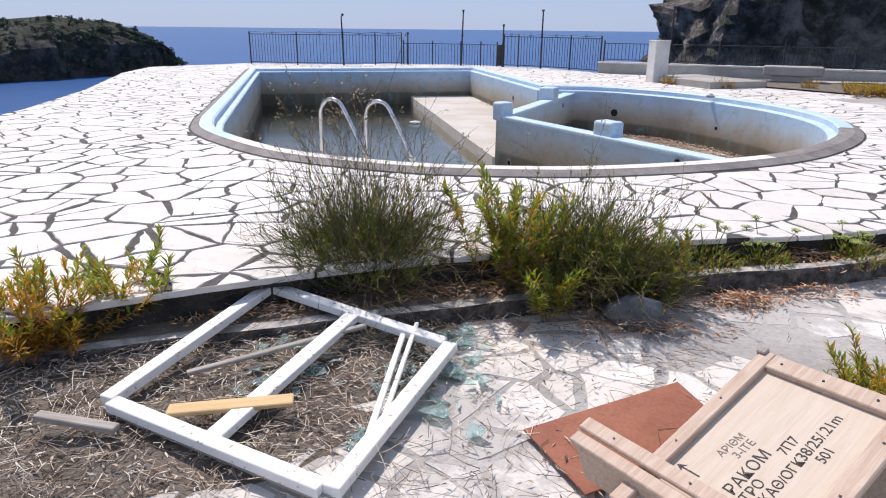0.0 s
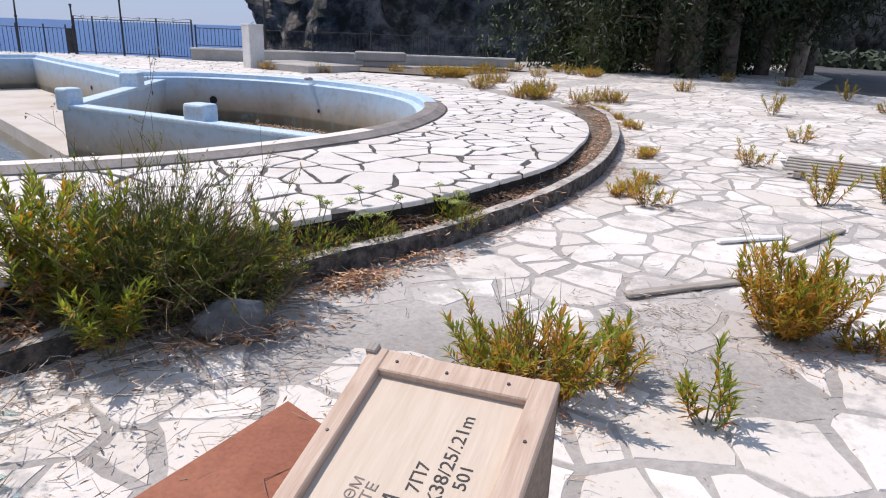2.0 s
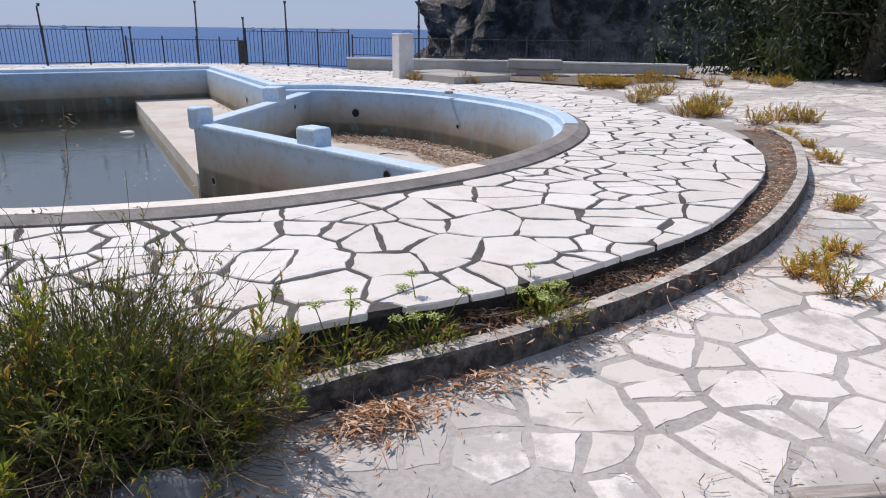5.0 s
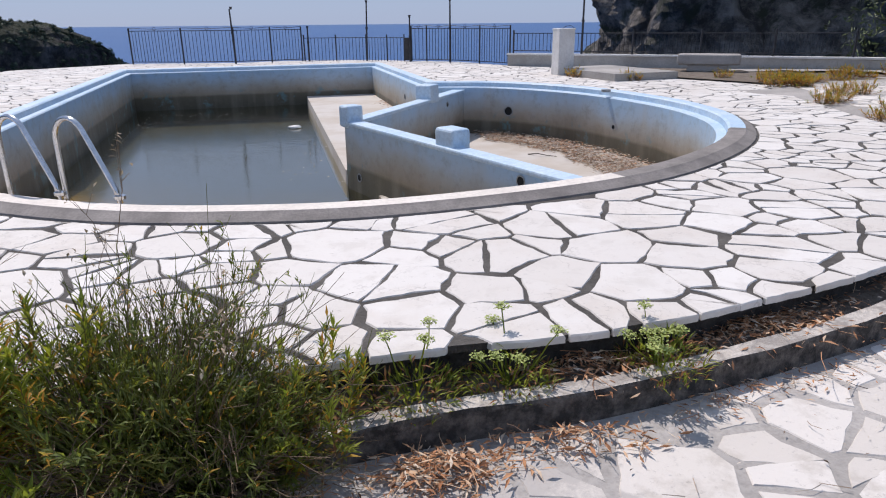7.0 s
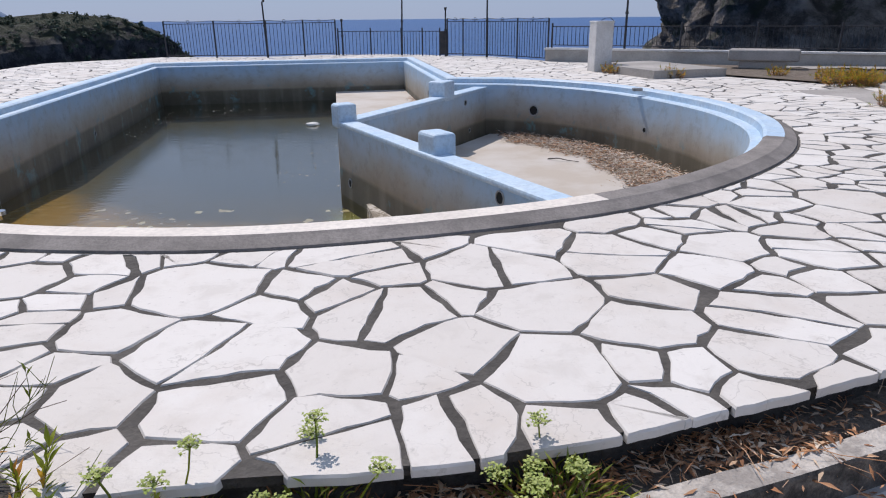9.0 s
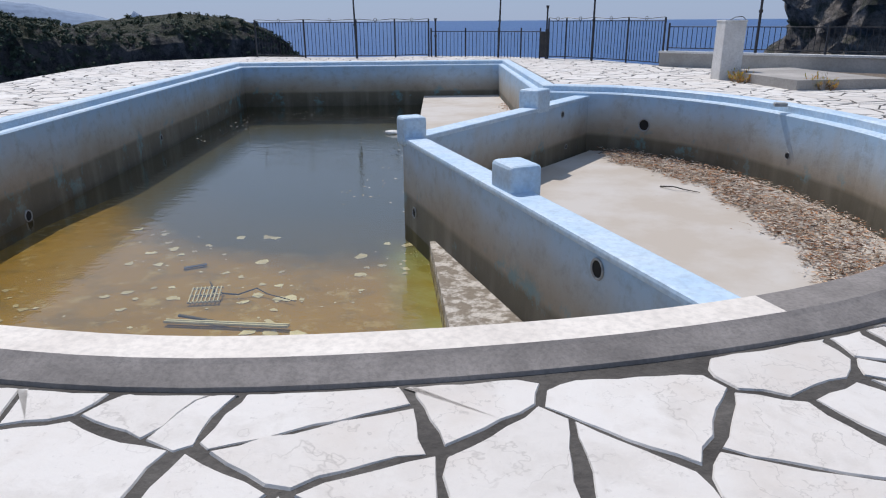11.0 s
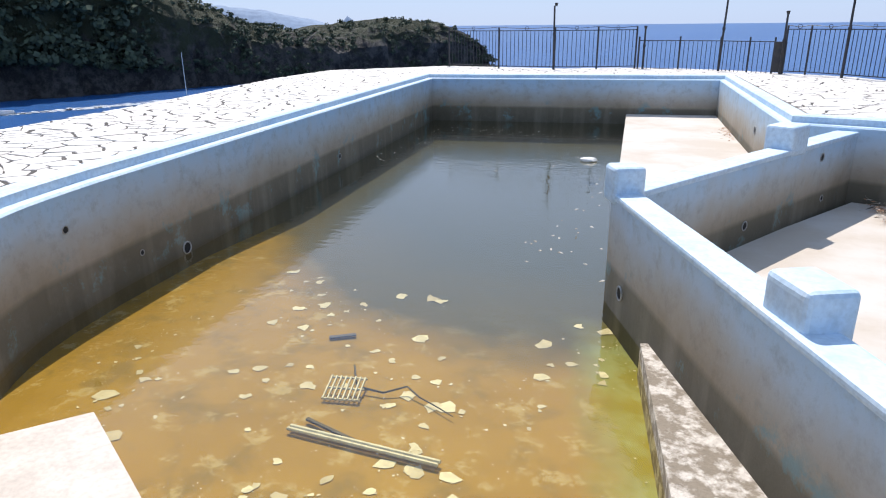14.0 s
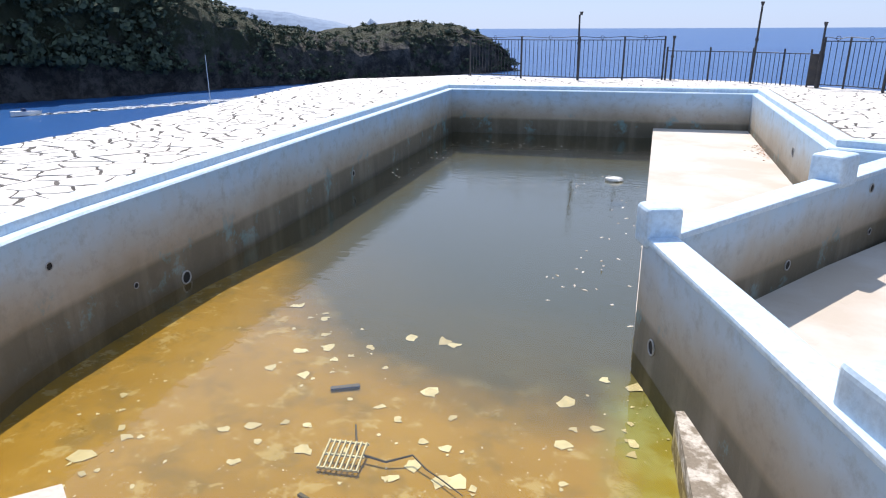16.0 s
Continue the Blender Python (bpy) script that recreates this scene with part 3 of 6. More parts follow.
def fit_cells(cells, keep_in, keep_out, snap=0.0):
    """Cells pressed into a region with a boundary and holes."""
    done = []
    for ring in cells:
        if snap and ring[:, 1].min() < 16:
            for i, p in enumerate(ring):
                q = nearest(keep_in, p)
                if np.hypot(*(q - p)) < snap:
                    ring[i] = q + (p - q) * 0.06
        bad = ~inside(keep_in, ring)
        for hole in keep_out:
            bad |= inside(hole, ring)
        if bad.mean() > 0.82:
            continue
        if bad.any():
            ring = ring.copy()
            for i in np.nonzero(bad)[0]:
                opts = [nearest(keep_in, ring[i])] + [nearest(h, ring[i]) for h in keep_out]
                ring[i] = min(opts, key=lambda q: np.sum((q - ring[i]) ** 2)) + np.array((math.sin(i * 12.9 + ring[i][0] * 40), math.cos(i * 7.3 + ring[i][1] * 40))) * 0.004
            x, y = ring[:, 0], ring[:, 1]
            if abs(np.dot(x, np.roll(y, 1)) - np.dot(y, np.roll(x, 1))) / 2 < 0.012:
                continue
        done.append(ring)
    return done


# ---- railings, lamp posts, low wall ----
def rail_between(railing, a, b, z0, z1, gap=0.115, loops=True):
    """Two rails and upright bars between two posts."""
    a, b = Vector((*a, 0)), Vector((*b, 0))
    L = (b - a).length
    ang = math.degrees(math.atan2(b.y - a.y, b.x - a.x))
    for z in (z0 + 0.07, z1 - 0.03):
        part("rail", boxed((L, 0.03, 0.022), (L / 2, 0, z), pose(a.x, a.y, 0, 0, 0, ang), 0.003), IRON, railing)
    n = max(2, int(L / gap))
    shared = None
    for k in range(1, n):
        p = a + (b - a) * (k / n)
        if shared is None:
            bm = tube([(0, 0, z0 + 0.07), (0, 0, z1 - 0.03)], 0.0085, 5)
            ob = part("bar", bm, IRON, railing)
            shared = ob.data
        else:
            ob = new("bar", shared)
            ob.parent = railing
        ob.location = (p.x, p.y, 0)
    if loops:
        mid = a + (b - a) * 0.5
        ring = [mid + Vector((math.cos(ang * math.pi / 180) * 0.05 * math.cos(t), math.sin(ang * math.pi / 180) * 0.05 * math.cos(t), z1 + 0.035 + 0.05 * math.sin(t)))
                for t in np.linspace(0, 2 * math.pi, 13)]
        part("scroll", tube(ring, 0.007, 5), IRON, railing)
        top = [a + (b - a) * s + Vector((0, 0, z1 + 0.045 - 0.03 * math.cos((s - 0.5) * math.pi * 2) * 0.6)) for s in np.linspace(0, 1, 9)]
        part("top_wire", tube(top, 0.008, 5), IRON, railing)


def post(railing, p, z0, z1, w=0.045):
    part("fence_post", boxed((w, w, z1 - z0), (p[0], p[1], (z0 + z1) / 2), None, 0.005), IRON, railing)


fence = [(-7.5, 26.0), (-5.62, 25.55), (-3.9, 25.6), (-2.75, 26.0), (-1.8, 26.7)]
railing = tagged(empty("railing"), "tall dark iron railing at the cliff edge", "railing", "cliff railings")
for a, b in zip(fence, fence[1:]):
    rail_between(railing, a, b, DECK, 1.42)
for p in fence:
    post(railing, p, DECK - 0.02, 1.48)
gate = [(-1.72, 26.72), (-0.6, 26.8), (0.5, 26.5), (1.25, 26.05), (1.85, 25.75)]
railing = tagged(empty("railing"), "lower dark iron railing beside the gap in the fence", "railing", "cliff railings")
for a, b in zip(gate, gate[1:]):
    rail_between(railing, a, b, DECK - 0.1, 1.12, loops=False)
for p in gate:
    post(railing, p, DECK - 0.1, 1.2)
rest = [(2.1, 25.7), (2.62, 25.5), (3.4, 24.9), (4.28, 23.95), (5.08, 22.72)]
railing = tagged(empty("railing"), "dark iron railing running down to the low wall", "railing", "cliff railings")
for a, b in zip(rest, rest[1:]):
    rail_between(railing, a, b, DECK, 1.42)
for p in rest:
    post(railing, p, DECK - 0.02, 1.48)
part("gate_leaf", boxed((0.30, 0.05, 0.75), (1.98, 25.72, 0.72), None, 0.01), IRON, railing, "rusty iron gate leaf")
WALL_A, WALL_B = Vector((5.05, 22.75, 0)), Vector((13.8, 17.9, 0))
along = (WALL_B - WALL_A).normalized()
on_wall = [tuple((WALL_A + along * s).xy) for s in (0.15, 1.9, 3.7, 5.5, 7.3, 9.1)]
railing = tagged(empty("railing"), "short iron railing along the top of the white wall", "railing", "cliff railings")
for a, b in zip(on_wall, on_wall[1:]):
    rail_between(railing, a, b, 0.68, 1.28, loops=False)
for p in on_wall:
    post(railing, p, 0.66, 1.34)


def lamp_post(p, z0, top, arm=0.0, lean=0.0):
    ob = tagged(empty("lamp_post", (p[0], p[1], z0)), "slim black lamp post with a small head by the railing", "lamp post", "lamp posts on the railing")
    h = top - z0
    pole = part("pole", tube([(0, 0, -0.03), (lean * 0.5, 0, h * 0.5), (lean, 0, h)], 0.034, 8, 0.72), IRON, ob)
    bm = bmesh.new()
    bmesh.ops.create_cone(bm, cap_ends=True, segments=10, radius1=0.03, radius2=0.05, depth=0.09, matrix=pose(lean + arm, 0, h + 0.03))
    part("lamp_head", bm, IRON, pole)
    part("collar", tube([(lean * 0.55, 0, h * 0.55), (lean * 0.55, 0, h * 0.55 + 0.06)], 0.045, 8), IRON, pole)
    return ob


lamp_post((-3.88, 25.5), DECK, 2.06, 0.05, -0.04)
lamp_post((0.52, 26.35), DECK, 2.25, 0.0, 0.05)
lamp_post((2.05, 25.5), DECK, 1.75)
lamp_post((3.38, 24.8), DECK, 2.25)
lamp_post((-1.55, 26.6), DECK, 1.42)
lamp_post(tuple((WALL_A + along * 2.25).xy), 0.66, 2.3)

L = (WALL_B - WALL_A).length
ang = math.degrees(math.atan2(along.y, along.x))
wall = tagged(mesh_object("wall_low", boxed((L, 0.22, 0.60), (L / 2, 0, 0.33), pose(WALL_A.x, WALL_A.y, 0, 0, 0, ang), 0.02, 2), WALL_SHADE),
              "low white wall below the short railing, greyed for its shaded front", "wall", "", "structure")
part("wall_cap", boxed((L + 0.04, 0.30, 0.05), (L / 2, 0, 0.652), pose(WALL_A.x, WALL_A.y, 0, 0, 0, ang), 0.012, 2), WHITE_WALL, wall, "white cap stones")
pillar = tagged(empty("pillar", (5.86, 18.95, DECK), 12), "square whitewashed pillar standing on the deck", "pillar")
part("shaft", boxed((0.42, 0.42, 1.09), (0, 0, 0.53), None, 0.018, 2), WHITE_WALL, pillar)
cap = part("cap", boxed((0.44, 0.44, 0.04), (0, 0, 1.088), None, 0.014, 2), WHITE_WALL, pillar)
part("wire", tube([(0.0, 0.1, 1.1), (0.1, 0.1, 1.16), (0.25, 0.12, 1.17), (0.36, 0.1, 1.08)], 0.007, 5), IRON, cap, "bent cut wire")
plat = [(5.75, 19.1), (6.55, 16.75), (8.2, 17.3), (7.3, 19.9)]
v = [(x, y, z) for z in (DECK + 0.16, DECK - 0.1) for x, y in plat]
f = [(0, 1, 2, 3), (4, 5, 1, 0), (5, 6, 2, 1), (6, 7, 3, 2), (7, 4, 0, 3)]
tagged(raw("platform", v, f, [CEMENT]), "low cement platform beside the white pillar", "platform", "", "structure")
bed = [(8.2, 17.2), (9.3, 15.6), (13.6, 15.4), (13.6, 17.9), (7.6, 20.9)]
sheet("planting_bed", bed, [], DECK + 0.03, SOIL, label="overgrown planting bed below the low wall", category="soil")
basin_p = tagged(empty("stone_trough", (9.6, 18.9, DECK + 0.05), -25), "grey wide stone trough beside the low wall", "trough")
part("bowl", boxed((1.5, 0.55, 0.26), (0, 0, 0.28), None, 0.06, 3), CEMENT, basin_p)
part("foot", boxed((1.0, 0.4, 0.18), (0, 0, 0.07), None, 0.03, 2), CEMENT, basin_p)

# ---- cliffs, headland, distance ----
ROCK = Mat("sea_cliff", 0.9)
c = ROCK.mix(ROCK.ramp(ROCK.noise(0.42, 10, 0.75), (0.42, 0.0), (0.60, 1.0)), (0.06, 0.052, 0.045), (0.40, 0.35, 0.30))
c = ROCK.mix(ROCK.ramp(ROCK.noise(0.28, 6, 0.7, 0.4), (0.52, 0.0), (0.60, 0.9)), c, (0.035, 0.045, 0.02))
ROCK.base(c).bump(ROCK.noise(0.9, 10, 0.78), 1.0, 1.6)
ROCK = ROCK.m


def rough_at(p, s, octaves=5):
    return noise.fractal(Vector(p) * s, 0.9, 2.1, octaves)


def cliff(name, line, tops, foot, lean, seed, rows=34, label=""):
    """A rock face along a plan line, with ledges and clefts."""
    pts = spline(line, 1.1)
    hs = np.interp(np.linspace(0, 1, len(pts)), np.linspace(0, 1, len(tops)), tops)
    nrm = []
    for i in range(len(pts)):
        a, b = np.array(pts[max(i - 1, 0)]), np.array(pts[min(i + 1, len(pts) - 1)])
        e = (b - a) / np.linalg.norm(b - a)
        nrm.append((-e[1], e[0]))
    rings = []
    for r in range(rows + 10):
        t = min(1.0, r / rows)
        back = max(0, r - rows)
        ring = []
        for (x, y), h, (nx_, ny_) in zip(pts, hs, nrm):
            z = foot + (h - foot) * t
            k = rough_at((x, y, z + seed), 0.13) * 2.6 + abs(rough_at((x, y, z * 0.4 + seed), 0.35, 4)) * -2.2 + 0.5 * rough_at((x, y, z), 1.1, 3)
            d = lean * t * (h - foot) + k + back * 2.2
            ring.append((x + nx_ * d, y + ny_ * d, z + (0.9 * rough_at((x, y, seed), 0.3) * t) + back * 0.35 + 0.5 * (back > 0) * rough_at((x + nx_ * d, y + ny_ * d, 1), 0.25)))
        rings.append(ring)
    v, f = loft(rings, closed=False)
    return tagged(raw(name, v, [q[::-1] for q in f], ROCK), label, "cliff", "", "structure")


cliff("cliff", [(24.0, 84.0), (20.5, 70.0), (20.0, 57.0), (25.0, 52.5), (31.0, 51.0), (40.0, 47.0), (54.0, 42.0), (76.0, 36.0)],
      [6, 5, 3.4, 8.5, 12, 15, 17, 18, 18, 16], SEA - 1, 0.12, 3.0, label="dark craggy sea cliff with scrub")

FOLIAGE = Mat("pine_wood", 0.85)
c = FOLIAGE.mix(FOLIAGE.island(), (0.042, 0.062, 0.040), (0.068, 0.092, 0.050))
c = FOLIAGE.mix(FOLIAGE.ramp(FOLIAGE.noise(0.9, 6, 0.75), (0.45, 0.0), (0.7, 0.7)), c, (0.014, 0.022, 0.016))
FOLIAGE.base(c)
FOLIAGE = FOLIAGE.m

def woods(name, spots, label, per=34, seed=3):
    """Far tree crowns, joined: each a clump of leafy sprays round its centre."""
    g = np.random.default_rng(seed)
    spots = np.array(spots)
    c, r = np.repeat(spots[:, :3], per, 0), np.repeat(spots[:, 3], per)[:, None]
    out = g.normal(0, 1, (len(c), 3))
    out /= np.linalg.norm(out, axis=1)[:, None]
    p = c + out * r * g.uniform(0.35, 1.0, (len(c), 1)) * (1, 1, 0.75)
    face = out * (1, 1, 1.2) + g.normal(0, 0.45, (len(c), 3))
    a = np.cross(face, g.normal(0, 1, (len(c), 3)))
    a /= np.linalg.norm(a, axis=1)[:, None]
    b = np.cross(face, a)
    b /= np.linalg.norm(b, axis=1)[:, None]
    k = r * g.uniform(0.18, 0.42, (len(c), 1))
    v = np.stack([p - a * k, p + b * k * 0.7, p + a * k, p - b * k * 0.7], 1).reshape(-1, 3)
    f = np.arange(len(v)).reshape(-1, 4).tolist()
    return tagged(raw(name, v, f, FOLIAGE), label, "trees", "", "stuff")


COAST = [(-85.0, 215.0), (-98.0, 181.0), (-113.0, 146.0), (-126.0, 108.0), (-138.0, 76.0), (-160.0, 30.0), (-190.0, -30.0)]
coast = spline(COAST, 2.5)
cum = [0.0]
for a, b in zip(coast, coast[1:]):
    cum.append(cum[-1] + math.dist(a, b))
RIDGE_Q, RIDGE_H = [0, 6, 16, 30, 44, 56, 78, 98, 112, 126, 160, 220, 300], [-9, -3.0, 1.8, 2.8, 1.2, -1.0, 3.0, 12.0, 20.5, 28.5, 38, 45, 48]


def headland_z(q, d, x, y):
    top = np.interp(q, RIDGE_Q, RIDGE_H)
    s = 1 - math.exp(-max(0.0, d) / 9.0)
    z = SEA - 1.5 + (top - SEA + 1.5) * min(1.0, 0.42 * min(1, d / 4) + 0.58 * s)
    return z + (1.6 * rough_at((x, y, 0), 0.12) + 0.8 * rough_at((x, y, 3), 0.4)) * min(1, d / 5)


rings, spots = [], []
rng = np.random.default_rng(8)
depths = [0, 1.2, 2.5, 4, 6, 9, 13, 18, 24, 31, 40, 52, 66, 85]
for d in depths:
    ring = []
    for (x, y), q in zip(coast, cum):
        dd = d * min(1.0, (q + 14) / 130)
        px, py = x - 0.93 * dd, y + 0.36 * dd
        k = 2.6 * rough_at((x, y, d * 0.5), 0.14) + 1.2 * rough_at((x, y, d), 0.5)
        ring.append((px + k, py, headland_z(q, d, px, py)))
    rings.append(ring)
v, f = loft(rings, closed=False)
HEAD = Mat("headland_rock", 0.9)
c = HEAD.mix(HEAD.ramp(HEAD.noise(0.30, 10, 0.78), (0.44, 0.0), (0.58, 1.0)), (0.022, 0.022, 0.024), (0.115, 0.108, 0.10))
c = HEAD.mix(HEAD.ramp(HEAD.math('ADD', HEAD.math('MULTIPLY', HEAD.height(), 0.03), HEAD.noise(0.2, 6, 0.7)), (0.36, 0.0), (0.52, 0.9)), c, (0.04, 0.05, 0.018))
HEAD.base(c).bump(HEAD.noise(0.6, 10, 0.8), 1.0, 2.5)
tagged(raw("headland", v, f, HEAD.m), "wooded rocky headland across the bay", "headland", "", "structure")
for _ in range(7500):
    i = int(rng.integers(0, len(coast)))
    q, d = cum[i], 1.2 + 70 * rng.random() ** 2.4
    if q < 60 + rng.uniform(0, 20) and rng.random() > 0.3:
        continue
    dd = d * min(1.0, (q + 14) / 130)
    x, y = coast[i][0] - 0.93 * dd + rng.uniform(-2, 2), coast[i][1] + 0.36 * dd + rng.uniform(-2, 2)
    r = rng.uniform(0.5, 1.1) if q < 110 else rng.uniform(0.9, 2.6)
    spots.append((x, y, headland_z(q, d, x, y) + r * 0.15, r))
woods("headland_woods", spots, "dense dark green pines on the headland")


def ridge(name, pts, tops, foot, depth, mat, label):
    p = spline(pts, 12)
    h = np.interp(np.linspace(0, 1, len(p)), np.linspace(0, 1, len(tops)), tops)
    rings = []
    for k in range(7):
        t = k / 6
        rings.append([(x * (1 + depth * t), y * (1 + depth * t), foot + (z - foot) * math.sin(t * math.pi / 2) + 0.05 * (z - foot) * rough_at((x, y, t), 0.03)) for (x, y), z in zip(p, h)])
    v, f = loft(rings, closed=False)
    return tagged(raw(name, v, f, mat), label, "hills", "", "backdrop")


# the haze of the distance is painted into this bluish colour
HAZE = mottled("hazed_hills", (0.20, 0.27, 0.38), (0.25, 0.32, 0.42), 0.01, 0.95, 0.05, 0.0)
ridge("far_coast", [(-1500, 1180), (-1330, 1330), (-1180, 1440), (-1085, 1500)], [80, 70, 60, 48, 30, 4], SEA - 2, 0.06, HAZE, "hills of the far coast, tinted blue for haze")
ridge("far_islet", [(-1210, 1690), (-1180, 1705), (-1155, 1716), (-1130, 1728), (-1100, 1740)], [-12, 5, 30, 8, 4, -12], SEA - 2, 0.02, HAZE, "small pointed islet on the horizon")

# inland hill beyond the terrace
GREEN = mottled("hill_scrub", (0.035, 0.045, 0.022), (0.09, 0.085, 0.045), 0.2, 0.95, 2.0, 0.8, 0.3)
hill = [(118, 108), (125, 75), (130, 45), (124, 10), (110, -30)]
hp = spline(hill, 3)
ht = np.interp(np.linspace(0, 1, len(hp)), [0, 0.25, 0.31, 0.37, 0.5, 0.62, 1], [6, 2.0, 3.0, 5.0, 10.0, 18, 28])
rings = [[(x * k, y * k, -1 + (h + 1) * s + 1.2 * rough_at((x, y, k), 0.1) * s) for (x, y), h in zip(hp, ht)] for k, s in ((0.62, 0.0), (0.75, 0.12), (0.9, 0.45), (1.0, 0.75), (1.12, 1.0), (1.3, 1.05))]
v, f = loft(rings, closed=False)
tagged(raw("inland_hill", v, [q[::-1] for q in f], GREEN, smooth=True), "scrubby green hillside behind the bay", "hill", "", "backdrop")
spots = []
for _ in range(1700):
    i = int(rng.integers(0, len(hp)))
    k = rng.uniform(0.72, 1.2)
    s = np.interp(k, [0.62, 0.75, 0.9, 1.0, 1.12, 1.3], [0, 0.12, 0.45, 0.75, 1.0, 1.05])
    r = rng.uniform(0.8, 2.4)
    spots.append((hp[i][0] * k + rng.uniform(-3, 3), hp[i][1] * k + rng.uniform(-3, 3), -1 + (ht[i] + 1) * s + r * 0.3, r))
woods("hillside_woods", spots, "mixed green trees on the inland hillside")
sheet("inland_ground", [(45.5, -16), (150, -60), (180, 110), (60, 60), (45.5, 34)], [], 0.25, GREEN, label="dry scrubby ground inland", category="ground")

ROOF = mottled("clay_roof", (0.36, 0.16, 0.09), (0.45, 0.24, 0.15), 1.0, 0.9, 8, 0.4, 0.02)
PANE = Mat("dark_pane", 0.15).base((0.03, 0.04, 0.05)).m


def house(where, size, turn, wall_mat):
    ob = tagged(empty("house", where, turn), "far whitewashed house with a clay roof", "house", "houses inland")
    w, d, h = size
    wall = part("wall", boxed((w, d, h), (0, 0, h / 2), None, 0.02), wall_mat, ob)
    bm = bmesh.new()
    vs = [bm.verts.new(p) for p in ((-w * 0.55, -d * 0.58, h), (w * 0.55, -d * 0.58, h), (w * 0.55, d * 0.58, h), (-w * 0.55, d * 0.58, h), (-w * 0.3, 0, h + 1.3), (w * 0.3, 0, h + 1.3))]
    for q in ((0, 1, 5, 4), (1, 2, 5), (2, 3, 4, 5), (3, 0, 4), (3, 2, 1, 0)):
        bm.faces.new([vs[k] for k in q])
    part("roof", bm, ROOF, ob)
    for k in range(3):
        for lev in range(int(h // 2.7)):
            part("window", boxed((0.9, 0.12, 1.2), ((k - 1) * w / 3.3, -d / 2, 1.6 + lev * 2.8), None, 0.02), PANE, wall)


house((116.0, 62.0, 0.2), (6, 5, 3.0), 65, WHITE_WALL)
house((122.0, 56.5, 0.6), (7, 5, 3.0), 60, WHITE_WALL)
house((126.0, 61.5, 0.5), (5, 5, 5.6), 60, WHITE_WALL)
house((108.0, 62.5, 0.1), (4, 4, 2.8), 75, WHITE_WALL)
# dark sheet laid over the ground to paint the shade below the trees
GROUND_SHADE = mottled("ground_shade", (0.055, 0.055, 0.058), (0.10, 0.10, 0.10), 0.7, 0.8, 30, 0.4, 0.01)
road = [(17.6, 10.4), (17.8, 6.5), (22.0, 1.0), (45.0, -6.0), (45.0, 26.0), (27.0, 16.5), (22.5, 12.6)]
sheet("road", road, [], lambda x, y: low(x, y) + 0.012, GROUND_SHADE, label="dark sheet painted as tree shade on the ground beyond the terrace", category="road")
spots = []
for k in range(420):
    t = rng.random()
    x, y, r = 33 + 6 * rng.random(), 19.5 - 17 * t + rng.uniform(-1, 1), rng.uniform(0.35, 0.9)
    spots.append((x, y, 0.45 + r * 0.3, r))
woods("roadside_hedge", spots, "dark clipped hedge beyond the shaded ground")


# ---- trees ----
def see_through(m, amount, tint=(0.55, 0.60, 0.06)):
    """Lets some light through a thin leaf."""
    src = m.b.inputs["Base Color"].links[0].from_socket
    t = m.n.new("ShaderNodeBsdfTranslucent")
    m.link(m.mix(0.4, src, tint), t.inputs["Color"])
    x = m.n.new("ShaderNodeMixShader")
    x.inputs[0].default_value = amount
    m.link(m.b.outputs[0], x.inputs[1])
    m.link(t.outputs[0], x.inputs[2])
    m.link(x.outputs[0], m.n["Material Output"].inputs["Surface"])
    return m.m


BARK = mottled("bark", (0.10, 0.075, 0.055), (0.24, 0.19, 0.15), 5.0, 0.95, 30, 0.9, 0.02)
LEAF = Mat("tree_leaf", 0.6)
LEAF.base(LEAF.mix(LEAF.island(), (0.008, 0.017, 0.005), (0.034, 0.050, 0.013)))
LEAF = see_through(LEAF, 0.10, (0.16, 0.20, 0.03))


def cross3(a, b):
    """The unit vector square to a and b."""
    x, y, z = a[1] * b[2] - a[2] * b[1], a[2] * b[0] - a[0] * b[2], a[0] * b[1] - a[1] * b[0]
    k = 1.0 / (math.sqrt(x * x + y * y + z * z) + 1e-12)
    return np.array((x * k, y * k, z * k))


def leaf_cloud(centres, per, size, rng, drop=0.0):
    """Many small leaves scattered round the twigs of a crown."""
    av, af = [], []
    for c, r in centres:
        for _ in range(per):
            p = np.array(c) + rng.normal(0, 0.45, 3) * r
            p[2] -= drop * rng.random() * r
            a = rng.normal(0, 1, 3)
            a[2] -= 0.8
            a /= math.sqrt(a @ a)
            b = cross3(a, rng.normal(0, 1, 3))
            s = size * rng.uniform(0.6, 1.4)
            k = len(av)
            av += [p - a * s, p + b * s * 0.22, p + a * s, p - b * s * 0.22]
            af.append((k, k + 1, k + 2, k + 3))
    return av, af


